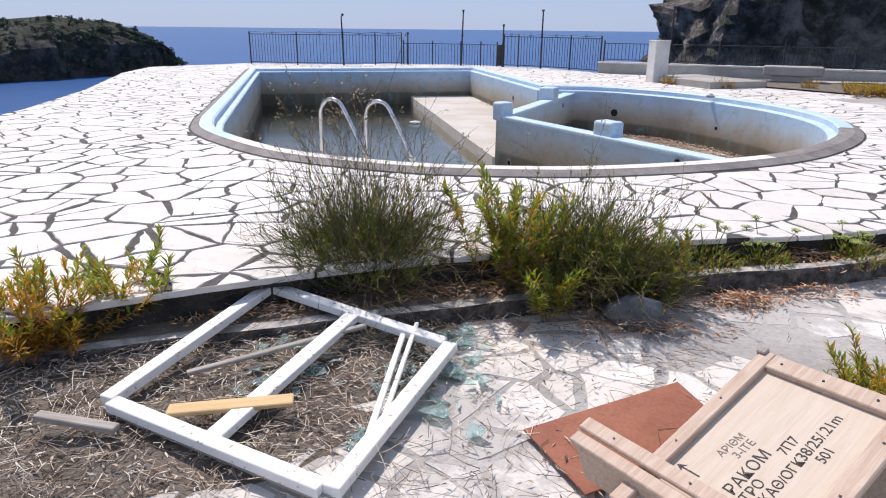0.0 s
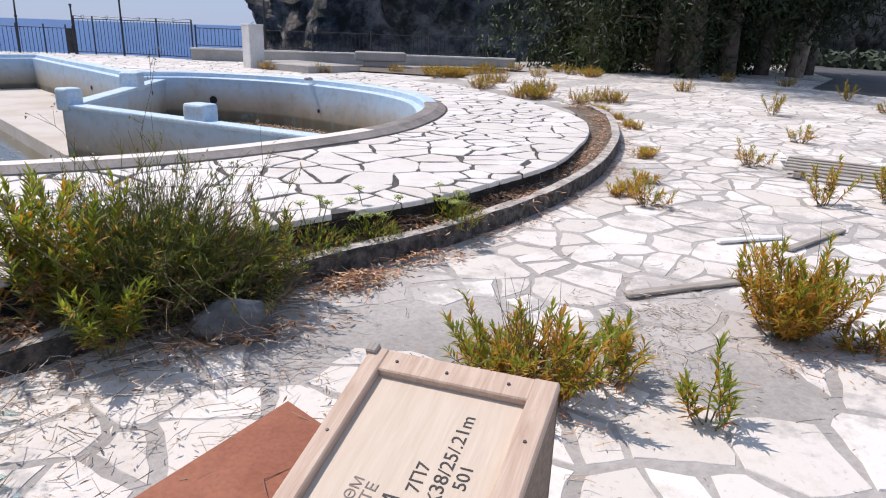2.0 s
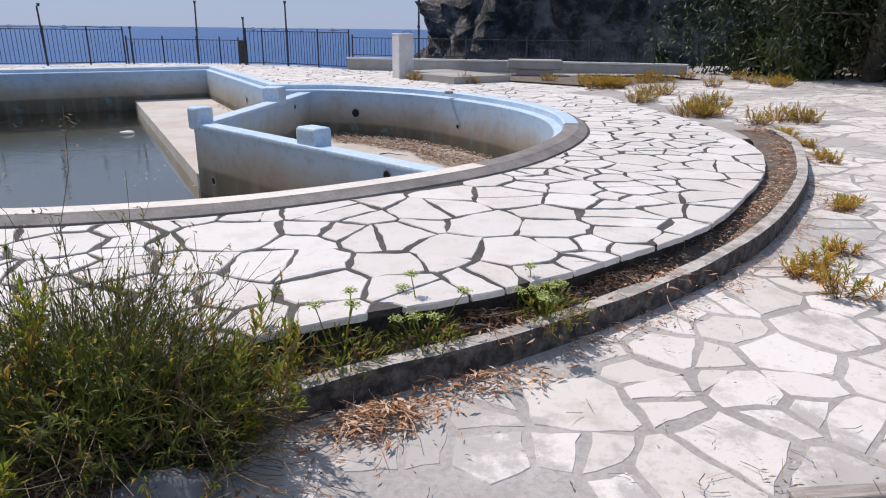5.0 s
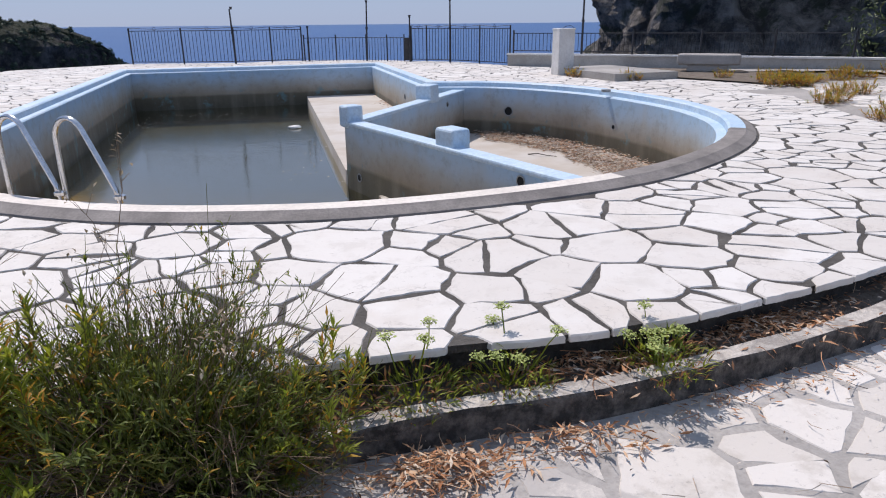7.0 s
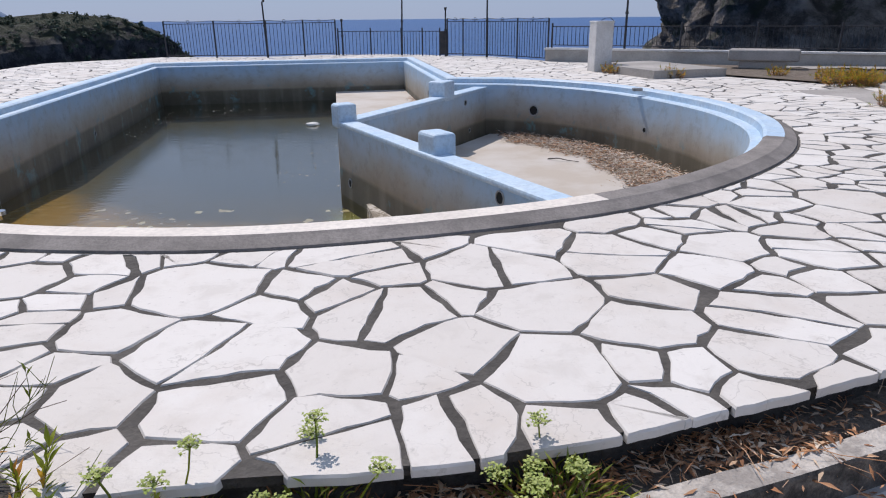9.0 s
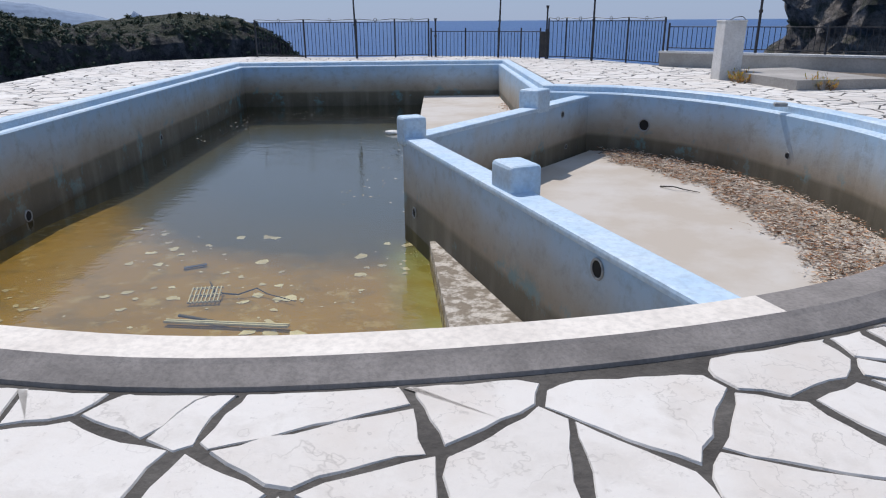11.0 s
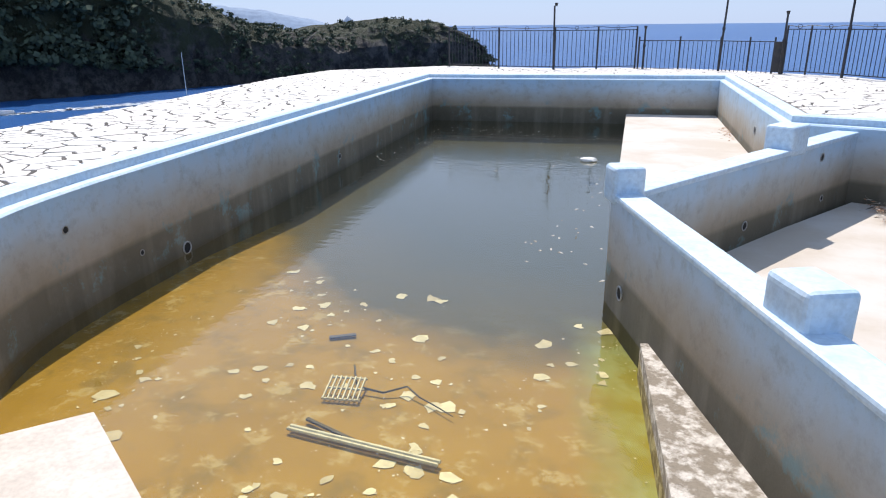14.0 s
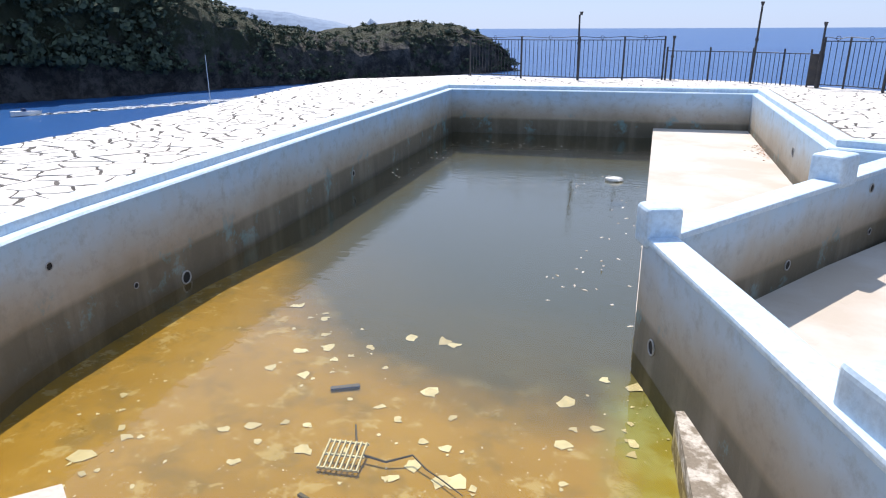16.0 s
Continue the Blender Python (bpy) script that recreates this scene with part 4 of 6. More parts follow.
def tree(where, height, spread, seed, low_branch=0.25, per=170, slant=(0, 0), bark=None, label="tall dark green tree with drooping leaves behind the terrace"):
    rng = np.random.default_rng(seed)
    ob = tagged(empty("tree", where), label, "tree", "trees beside the terrace")
    lean = rng.normal(0, 0.06, 2) * height + np.array(slant)
    spine = [(lean[0] * t * t, lean[1] * t * t, height * 0.75 * t) for t in np.linspace(0, 1, 7)]
    spine[0] = (0, 0, -0.1)
    part("trunk", tube(spine, 0.05 * height ** 0.75, 9, 0.3), bark or BARK, ob, "", True)
    centres = []
    for k in range(13):
        t = low_branch + (0.95 - low_branch) * rng.random()
        base = Vector(spine[int(t * 6)])
        ang = k * 2.4 + rng.random()
        reach = spread * rng.uniform(0.5, 1.0)
        end = base + Vector((math.cos(ang) * reach, math.sin(ang) * reach, height * rng.uniform(0.02, 0.26)))
        mid = (base + end) / 2 + Vector((0, 0, 0.25))
        part("limb", tube([base, mid, end], 0.05, 6, 0.3), BARK, ob)
        for s in (0.45, 0.65, 0.8, 0.92, 1.05):
            q = base + (end - base) * s + Vector(rng.normal(0, 0.35, 3))
            centres.append((q, rng.uniform(0.5, 0.95) * spread * 0.42))
    v, f = leaf_cloud(centres, per, 0.115, rng, 1.2)
    raw("crown", v, f, LEAF, ob)


for i, (x, y, h, s, lb) in enumerate([(16.8, 14.6, 8.5, 3.0, 0.10), (18.9, 13.9, 9.5, 3.2, 0.12), (21.2, 14.3, 9.0, 3.0, 0.30), (23.6, 14.2, 9.0, 3.0, 0.42),
                                      (19.6, 17.5, 9.0, 3.4, 0.06), (16.2, 17.0, 5.5, 1.7, 0.03), (22.0, 19.5, 9.0, 3.2, 0.08), (21.0, 15.6, 10.5, 4.2, 0.40), (18.2, 15.2, 10.0, 4.0, 0.35)]):
    tree((x, y, low(x, y)), h, s, 40 + i, lb)
PALE_BARK = mottled("peeling_bark", (0.26, 0.19, 0.14), (0.52, 0.43, 0.34), 3.0, 0.9, 20, 0.8, 0.02)
tree((16.8, 13.6, low(16.8, 13.6)), 10.5, 4.6, 62, 0.62, 190)
tree((21.6, 13.4, low(21.6, 13.4)), 10.0, 4.2, 61, 0.55, 190, (1.6, -2.4), PALE_BARK, "leaning tree with pale peeling bark beside the terrace")


# ---- plants ----
def tinted(name, a, b, rough=0.6, glow=0.0, tint=(0.55, 0.60, 0.06)):
    m = Mat(name, rough)
    c = m.mix(m.island(), a, b)
    c = m.mix(m.ramp(m.noise(9, 4), (0.4, 0.0), (0.7, 0.4)), c, tuple(0.5 * k for k in a))
    m.base(c)
    return see_through(m, glow, tint) if glow else m.m


LEAF_GREEN = tinted("fresh_leaf", (0.12, 0.19, 0.020), (0.35, 0.37, 0.04), 0.6, 0.45)
LEAF_GOLD = tinted("turning_leaf", (0.52, 0.38, 0.03), (0.58, 0.23, 0.04), 0.6, 0.4, (0.80, 0.42, 0.03))
LEAF_BROWN = tinted("withered_leaf", (0.18, 0.085, 0.035), (0.42, 0.20, 0.08), 0.8, 0.25, (0.5, 0.22, 0.06))
STEM = tinted("plant_stem", (0.13, 0.15, 0.04), (0.20, 0.13, 0.06))
BROOM_LEAF = tinted("broom_leaf", (0.050, 0.085, 0.012), (0.17, 0.21, 0.025), 0.6, 0.35)
BROOM = tinted("broom_stem", (0.075, 0.095, 0.018), (0.19, 0.20, 0.04), 0.6, 0.25)
STRAW = tinted("dry_straw", (0.34, 0.25, 0.14), (0.52, 0.43, 0.30), 0.85)
DEAD_STEM = tinted("dead_stem", (0.07, 0.045, 0.028), (0.26, 0.185, 0.11), 0.85)
UMBEL = tinted("umbel", (0.32, 0.40, 0.08), (0.46, 0.50, 0.16))


class Soup:
    """Vertices and faces gathered for one mesh."""

    def __init__(self):
        self.v, self.f = [], []

    def leaf(self, p, way, up, length, width, fold=0.25):
        way = way / (math.sqrt(way @ way) + 1e-9)
        side = cross3(way, up)
        nrm = cross3(side, way)
        k = len(self.v)
        self.v += [p, p + way * length * 0.45 + side * width / 2 + nrm * width * fold, p + way * length * 0.5,
                   p + way * length * 0.45 - side * width / 2 + nrm * width * fold, p + way * length - nrm * length * 0.12]
        self.f += [(k, k + 1, k + 2), (k + 1, k + 4, k + 2), (k + 4, k + 3, k + 2), (k + 3, k, k + 2)]

    def stalk(self, pts, r0, r1, sides=3):
        k = len(self.v)
        n = len(pts)
        for i, p in enumerate(pts):
            d = pts[min(i + 1, n - 1)] - pts[max(i - 1, 0)]
            a = cross3(d, (0.3, 0.5, 0.81))
            b = cross3(d, a)
            r = r0 + (r1 - r0) * i / (n - 1)
            for s in range(sides):
                t = 2 * math.pi * s / sides
                self.v.append(p + (a * math.cos(t) + b * math.sin(t)) * r)
        for i in range(n - 1):
            for s in range(sides):
                s2 = (s + 1) % sides
                self.f.append((k + i * sides + s, k + i * sides + s2, k + (i + 1) * sides + s2, k + (i + 1) * sides + s))

    def make(self, name, mat, parent, label=""):
        return raw(name, self.v, self.f, mat, parent, label) if self.f else None


def bent(rng, base, ang, lean, h, n=6, droop=0.0):
    """A stem that leaves its base at an angle and bends up or over."""
    out = []
    for t in np.linspace(0, 1, n):
        r = lean * (t ** (0.75 if droop == 0 else 1.2))
        out.append(base + np.array((math.cos(ang) * r, math.sin(ang) * r, h * (t - droop * t * t))) + rng.normal(0, 0.004, 3) * (t > 0))
    return out


def arch(rng, base, ang, tilt, length, n=6, rise=0.35, kink=0.02):
    """A stem that leaves its base tilted from upright and turns up towards its tip."""
    out, p = [base], base
    for k in range(n - 1):
        t = k / (n - 1)
        a = tilt * (1 - rise * t)
        p = p + length / (n - 1) * np.array((math.cos(ang) * math.sin(a), math.sin(ang) * math.sin(a), math.cos(a))) + rng.normal(0, kink, 3) * length / n
        out.append(p)
    return out


def along_stem(pts, t):
    """The place and the way of a stem at the share t of its length."""
    n = len(pts) - 1
    i = min(n - 1, int(t * n))
    d = pts[i + 1] - pts[i]
    return pts[i] + d * (t * n - i), d / (math.sqrt(d @ d) + 1e-9)


def spire_plant(where, stems, h, spread, seed, gold=0.4, label="", wisps=0, brown=0.25, leaf=0.062):
    """A mound of leafy shoots that fork: green rosettes at the tips, gold and brown below."""
    rng = np.random.default_rng(seed)
    ob = tagged(empty("shrub", where), label or "clump of leafy weeds turning yellow between the stones", "plant", "weeds on the terrace")
    st, green, goldm, dry = Soup(), Soup(), Soup(), Soup()
    steep = math.atan2(spread, h * 0.8)
    up = np.array((0, 0, 1.0))
    for _ in range(stems):
        ang = rng.uniform(0, 2 * math.pi)
        tilt = steep * 1.15 * rng.random() ** 0.6
        L = math.hypot(h, spread * math.sin(tilt) * 0.8) * rng.uniform(0.55, 1.05)
        base = np.array((math.cos(ang), math.sin(ang), 0)) * spread * 0.30 * rng.random() + np.array((0, 0, -0.02))
        main = arch(rng, base, ang + rng.normal(0, 0.3), tilt, L, 6, 0.45, 0.25)
        st.stalk(main, 0.0045, 0.0018)
        shoots = [(main, 0.25, 1.0)]
        for _ in range(int(rng.integers(0, 3))):
            q, d = along_stem(main, rng.uniform(0.3, 0.65))
            side = arch(rng, q, ang + rng.normal(0, 1.2), min(1.3, tilt + rng.uniform(0.1, 0.6)), L * rng.uniform(0.3, 0.5), 5, 0.6, 0.2)
            st.stalk(side, 0.0028, 0.0014)
            shoots.append((side, 0.1, 0.8))
        turned = rng.random() < gold * 0.55
        for pts, start, big in shoots:
            length = sum(np.linalg.norm(b - a) for a, b in zip(pts, pts[1:]))
            n = int(length * (1 - start) / 0.0062)
            for k in range(n):
                t = start + (1 - start) * (k + rng.random()) / n
                p, d = along_stem(pts, min(0.999, t))
                a = k * 2.4 + rng.normal(0, 0.4)
                out = np.array((math.cos(a), math.sin(a), 0.1))
                way = out * (1.15 - 0.65 * t) + d * (0.35 + 0.65 * t) + rng.normal(0, 0.18, 3)
                size = leaf * big * (1.2 - 0.35 * t) * rng.uniform(0.6, 1.25)
                if rng.random() < brown * (1.5 - 1.75 * t):
                    dry.leaf(p, way - up * 0.7, up, size * 0.9, size * 0.2, rng.uniform(-0.4, 0.6))
                elif rng.random() < gold * (1.5 - 1.15 * t) + 0.3 * turned:
                    goldm.leaf(p, way, up, size * 1.1, size * 0.24)
                else:
                    green.leaf(p, way, up, size * 1.15, size * 0.25)
    for _ in range(wisps):
        pts = arch(rng, np.array((rng.normal(0, 0.04), rng.normal(0, 0.04), 0)), rng.uniform(0, 6.28), 0.5 * rng.random(), h * rng.uniform(1.0, 1.6), 6, -0.2, 0.15)
        st.stalk(pts, 0.0026, 0.0010)
    st.make("stalk_tuft", STEM, ob)
    green.make("foliage", LEAF_GREEN, ob)
    goldm.make("yellow_foliage", LEAF_GOLD, ob, "yellow and orange leaves")
    dry.make("dry_foliage", LEAF_BROWN, ob, "withered brown leaves")
    return ob


def broom(where, stems, h, spread, seed, seedheads=14, leafy=0.5):
    """A tangled mound of thin forking stems with small leaves, dead stems at its foot."""
    rng = np.random.default_rng(seed)
    ob = tagged(empty("broom_shrub", where), "dense wispy green broom shrub beside the deck edge", "shrub", "broom shrubs")
    st, dry, heads, small, gold = Soup(), Soup(), Soup(), Soup(), Soup()
    up = np.array((0, 0, 1.0))
    for k in range(stems):
        ang = rng.uniform(0, 2 * math.pi)
        tilt = 1.25 * rng.random() ** 0.75
        L = h * rng.uniform(0.45, 1.0) * (1 + (spread / h - 1) * min(1, tilt)) * rng.choice((1.0, 1.0, 0.8, 1.18))
        base = np.array((math.cos(ang), math.sin(ang), 0)) * spread * 0.28 * rng.random() + np.array((0, 0, -0.02))
        pts = arch(rng, base, ang + rng.normal(0, 0.35), tilt, L, 6, rng.uniform(0.0, 0.6), 0.35)
        dead = rng.random() < 0.22
        (dry if dead else st).stalk(pts, 0.003, 0.0012)
        for _ in range(int(rng.integers(3, 7))):
            q, d = along_stem(pts, rng.uniform(0.25, 0.95))
            way = d + rng.normal(0, 0.5, 3) + up * 0.2
            way /= np.linalg.norm(way)
            ln = rng.uniform(0.07, 0.22) * h
            twig = [q, q + way * ln * 0.5, q + (way + rng.normal(0, 0.15, 3) + up * 0.15) * ln]
            (dry if dead else st).stalk(twig, 0.0019, 0.0009)
            if not dead and rng.random() < leafy:
                for _ in range(int(rng.integers(4, 10))):
                    p, e = along_stem(twig, rng.random() * 0.99)
                    (gold if rng.random() < 0.1 else small).leaf(p, e + rng.normal(0, 0.55, 3), up, rng.uniform(0.022, 0.05), rng.uniform(0.006, 0.011))
    for _ in range(seedheads):
        pts = arch(rng, np.zeros(3), rng.uniform(0, 6.28), 0.75 * rng.random() ** 0.7, h * rng.uniform(1.2, 1.75), 7, -0.1, 0.25)
        dry.stalk(pts, 0.0024, 0.0010)
        for _ in range(5):
            q, d = along_stem(pts, rng.uniform(0.6, 0.98))
            tip = q + (d + rng.normal(0, 0.5, 3)) * rng.uniform(0.04, 0.12)
            dry.stalk([q, tip], 0.0014, 0.0008)
            for _ in range(3):
                heads.leaf(tip + rng.normal(0, 0.012, 3), rng.normal(0, 1, 3) + up * 0.5, np.array((0.3, 0.2, 1.0)), 0.026, 0.012)
    for _ in range(int(stems * 0.7)):
        pts = arch(rng, rng.normal(0, 0.1, 3) * (1, 1, 0.2), rng.uniform(0, 6.28), rng.uniform(1.0, 1.6), spread * rng.uniform(0.4, 1.05), 6, -0.25, 0.5)
        dry.stalk([np.array((p[0], p[1], max(0.0, p[2]))) for p in pts], 0.0026, 0.0012)
    st.make("stalk_tuft", BROOM, ob)
    dry.make("dry_tuft", DEAD_STEM, ob, "pale and brown dry stems")
    if heads.f:
        tagged(heads.make("seed_tuft", STRAW, ob, "pale seed heads"), kind="stuff")
    small.make("foliage", BROOM_LEAF, ob)
    gold.make("yellow_foliage", LEAF_GOLD, ob, "yellowed leaves")
    return ob


def samphire(where, seed, heads=9, h=0.24):
    """A low rock samphire with flat yellow-green umbels."""
    rng = np.random.default_rng(seed)
    ob = tagged(empty("samphire", where), "low rock samphire with flat yellow-green flower heads in the strip", "plant", "samphires in the strip")
    st, um, lf, dry = Soup(), Soup(), Soup(), Soup()
    for k in range(heads):
        ang = rng.uniform(0, 2 * math.pi)
        pts = bent(rng, np.zeros(3), ang, rng.uniform(0.05, 0.26), h * rng.uniform(0.6, 1.15), 6)
        st.stalk(pts, 0.005, 0.003, 4)
        top = pts[-1]
        um = Soup()
        for s in range(16):
            a = s * 2.4
            r = 0.036 * math.sqrt(s / 16)
            q = top + np.array((math.cos(a) * r, math.sin(a) * r, 0.022 - 0.25 * r))
            st.stalk([top, q], 0.0014, 0.001)
            for _ in range(5):
                um.leaf(q + rng.normal(0, 0.005, 3), rng.normal(0, 1, 3) * (1, 1, 0.3), np.array((0, 0, 1.0)), 0.012, 0.011)
        um.make("flower_head", UMBEL, ob, "flat yellow-green umbel")
    for _ in range(460):
        ang, r = rng.uniform(0, 2 * math.pi), 0.2 * math.sqrt(rng.random())
        p = np.array((math.cos(ang) * r, math.sin(ang) * r, rng.uniform(0.0, 0.17) * (1.2 - r * 4)))
        (dry if rng.random() < 0.3 else lf).leaf(p, np.array((math.cos(ang) * 0.6, math.sin(ang) * 0.6, 0.8)) + rng.normal(0, 0.4, 3), np.array((0, 0, 1.0)), rng.uniform(0.035, 0.07), 0.010)
    st.make("stalk_tuft", LEAF_GREEN, ob)
    lf.make("foliage", LEAF_GREEN, ob)
    dry.make("dry_foliage", LEAF_BROWN, ob)


broom((-0.42, 3.98, 0.10), 900, 0.84, 0.78, 1, 34, 0.3)
broom((0.98, 3.96, 0.10), 820, 0.66, 0.70, 2, 6, 0.45)
broom((1.32, 3.82, 0.08), 320, 0.42, 0.48, 3, 2, 0.4)
spire_plant((0.55, 3.80, 0.08), 20, 0.74, 0.30, 4, 0.3, "tall leafy green spires among the broom", 0, 0.4, 0.075)
spire_plant((0.72, 3.5, 0.05), 8, 0.42, 0.22, 5, 0.15, "tall leafy green spires among the broom", 0, 0.3, 0.07)
spire_plant((1.62, 3.95, 0.06), 13, 0.38, 0.36, 6, 0.35, "leafy spires leaning out of the broom", 3, 0.3)
spire_plant((-2.0, 2.98, 0.06), 62, 0.42, 0.48, 7, 0.85, "orange and green weeds on the soil bank", 5, 0.5, 0.07)
spire_plant((-1.62, 3.25, 0.12), 9, 0.5, 0.30, 8, 0.15, "pale green shoots on the soil bank", 0, 0.2, 0.07)
spire_plant((2.18, 2.46, 0.0), 46, 0.34, 0.34, 9, 0.7, "spreading weeds with green tips and brown hearts", 22, 0.7)
spire_plant((2.55, 2.34, 0.0), 12, 0.26, 0.18, 10, 0.5, "", 0, 0.5)
spire_plant((2.83, 2.55, 0.0), 7, 0.14, 0.14, 11, 0.2, "small dark green weed in a joint", 0, 0.3, 0.05)
spire_plant((2.66, 1.90, 0.0), 6, 0.30, 0.13, 12, 0.3, "small upright weed in a joint", 0, 0.2)
spire_plant((3.68, 2.24, 0.01), 62, 0.45, 0.31, 13, 0.9, "round orange and yellow bush on the terrace", 4, 0.25, 0.06)
spire_plant((3.84, 1.90, 0.01), 14, 0.14, 0.22, 14, 0.8, "", 0, 0.8)
samphire((3.08, 4.42, 0.10), 15)
samphire((2.36, 4.32, 0.10), 16, 6, 0.26)
samphire((1.95, 4.22, 0.10), 17, 3, 0.34)
weeds = [spire_plant((4.98, 4.33, low(5, 4.3)), 9, 0.24, 0.22, 18, 0.7, "", 2, 0.5), spire_plant((6.42, 3.62, low(6.4, 3.6)), 10, 0.42, 0.24, 19, 0.6, "", 0, 0.4),
         spire_plant((5.65, 4.95, low(5.6, 5)), 14, 0.10, 0.17, 20, 0.95, "low dry orange weeds against the kerb", 0, 0.9), spire_plant((9.2, 11.4, 0.25), 22, 0.20, 0.36, 21, 0.9, "dry yellow weeds at the deck edge", 14, 0.95, 0.05)]
rng = np.random.default_rng(77)
for k, (x, y) in enumerate([(7.3, 4.95), (7.0, 3.35), (9.3, 5.6), (11.4, 7.4), (12.9, 5.3), (10.6, 3.9), (8.9, 3.0), (15.5, 8.4)]):
    copy_thing(weeds[k % 2], pose(x, y, low(x, y), 0, 0, k * 77))
for k, (x, y) in enumerate([(5.05, 4.70), (5.3, 4.82), (6.55, 5.82), (6.7, 5.9), (7.95, 7.3), (8.1, 7.55), (8.45, 8.1), (8.7, 8.7), (8.85, 8.95)]):
    copy_thing(weeds[2], pose(x, y, low(x, y), 0, 0, k * 51))
for k in range(34):
    x, y = (8.3 + rng.uniform(0, 1.9), rng.uniform(9.2, 13.4)) if k < 13 else (rng.uniform(9.2, 14.5), rng.uniform(13.4, 16.6))
    copy_thing(weeds[3], pose(x, y, max(low(x, y), DECK - 0.05 if y > 13 else 0), 0, 0, k * 39))
for k, (x, y) in enumerate([(14.2, 6.3), (14.6, 6.6), (14.0, 6.8), (14.9, 6.2), (16.8, 12.3), (11.2, 15.9), (12.2, 16.6), (10.0, 16.8), (9.1, 17.0), (17.5, 11.0), (13.0, 10.6), (6.0, 18.2), (7.0, 17.0)]):
    copy_thing(weeds[3], pose(x, y, low(x, y) if x > 13.5 or y < 13 else DECK, 0, 0, k * 63))

# dark brush below the trees
BRUSH = tinted("brush_leaf", (0.035, 0.06, 0.016), (0.12, 0.15, 0.03))
for k, (x, y, r) in enumerate([(15.4, 16.0, 0.9), (17.2, 16.4, 1.5), (18.6, 15.6, 1.3), (20.4, 16.0, 1.4), (22.6, 16.2, 1.3), (16.2, 18.6, 1.8), (24.6, 16.4, 1.2)]):
    ob = tagged(empty("bush", (x, y, low(x, y))), "dense dark green bush below the trees", "bush", "bushes below the trees")
    g = np.random.default_rng(200 + k)
    centres = [(g.normal(0, 0.42, 3) * r + np.array((0, 0, 0.62 * r)), 0.55 * r) for _ in range(16)]
    v, f = leaf_cloud(centres, 150, 0.085, g)
    raw("foliage", [(a, b, max(0.0, c)) for a, b, c in v], f, BRUSH, ob)
    for s in range(5):
        a = s * 1.3
        part("branch", tube([(0, 0, -0.05), (math.cos(a) * r * 0.3, math.sin(a) * r * 0.3, r * 0.5), (math.cos(a) * r * 0.5, math.sin(a) * r * 0.5, r * 0.95)], 0.03, 5, 0.3), BARK, ob)


# ---- fallen leaves, straw, pebbles ----
LITTER = Mat("leaf_litter", 0.85)
LITTER.base(LITTER.ramp(LITTER.island(), (0.0, (0.12, 0.06, 0.03)), (0.3, (0.38, 0.17, 0.075)), (0.6, (0.54, 0.29, 0.15)), (0.85, (0.62, 0.46, 0.31)), (1.0, (0.70, 0.60, 0.48))))
LITTER = LITTER.m
GREY_LITTER = Mat("grey_litter", 0.9)
GREY_LITTER.base(GREY_LITTER.ramp(GREY_LITTER.island(), (0.0, (0.07, 0.05, 0.04)), (0.3, (0.28, 0.20, 0.14)), (0.6, (0.52, 0.42, 0.32)), (1.0, (0.74, 0.67, 0.57))))
GREY_LITTER = GREY_LITTER.m


def scatter(name, spots, size, mat, seed, label, lift=0.006, pile=0.02, sticks=0.0):
    """Loose curled leaves and twigs lying on the ground."""
    rng = np.random.default_rng(seed)
    bag = Soup()
    for x, y, z in spots:
        p = np.array((x, y, z + lift + pile * rng.random()))
        a = rng.uniform(0, 2 * math.pi)
        way = np.array((math.cos(a), math.sin(a), rng.normal(0, 0.12)))
        s = size * rng.uniform(0.5, 1.4)
        if rng.random() < sticks:
            bag.stalk([p, p + way * s * 1.2 + rng.normal(0, 0.01, 3) * (1, 1, 0.2), p + way * s * 3.2], 0.0022, 0.0012)
        else:
            bag.leaf(p, way, np.array((rng.normal(0, 0.4), rng.normal(0, 0.4), 1.0)), s, s * rng.uniform(0.15, 0.30), rng.uniform(-0.5, 0.5))
    return tagged(bag.make(name, mat, None), label, "leaf litter", "", "stuff")


rng = np.random.default_rng(31)
strip = []
mid = offset_line(KERB_LINE, 0.27)
for _ in range(9000):
    i = int(rng.integers(12, len(mid)))
    if noise.noise((mid[i][0] * 1.1, mid[i][1] * 1.1, 4.0)) + rng.normal(0, 0.22) < 0.0:
        continue
    x, y = mid[i][0] + rng.normal(0, 0.07), mid[i][1] - 0.06 + rng.normal(0, 0.07)
    strip.append((x, y, low(x, y) + 0.105))
scatter("strip_litter", strip, 0.046, LITTER, 1, "drift of rusty fallen leaves in the planting strip", 0.006, 0.035, 0.08)
front = []
for _ in range(3000):
    i = int(rng.integers(14, len(KERB_LINE)))
    x, y = KERB_LINE[i]
    d = abs(rng.normal(0, 0.10 if x > 2.0 else 0.22)) + 0.01
    if x > 2.0 and noise.noise((x * 1.3, y * 1.3, 9.0)) + rng.normal(0, 0.15) < 0.02:
        continue
    along_k = rng.uniform(-0.16, 0.16)
    front.append((x + 0.25 * d + along_k, y - d + 0.3 * along_k, low(x, y)))
scatter("kerb_litter", front, 0.036, LITTER, 2, "dry brown leaves swept against the kerb", 0.004, 0.008, 0.2)
heaps = []
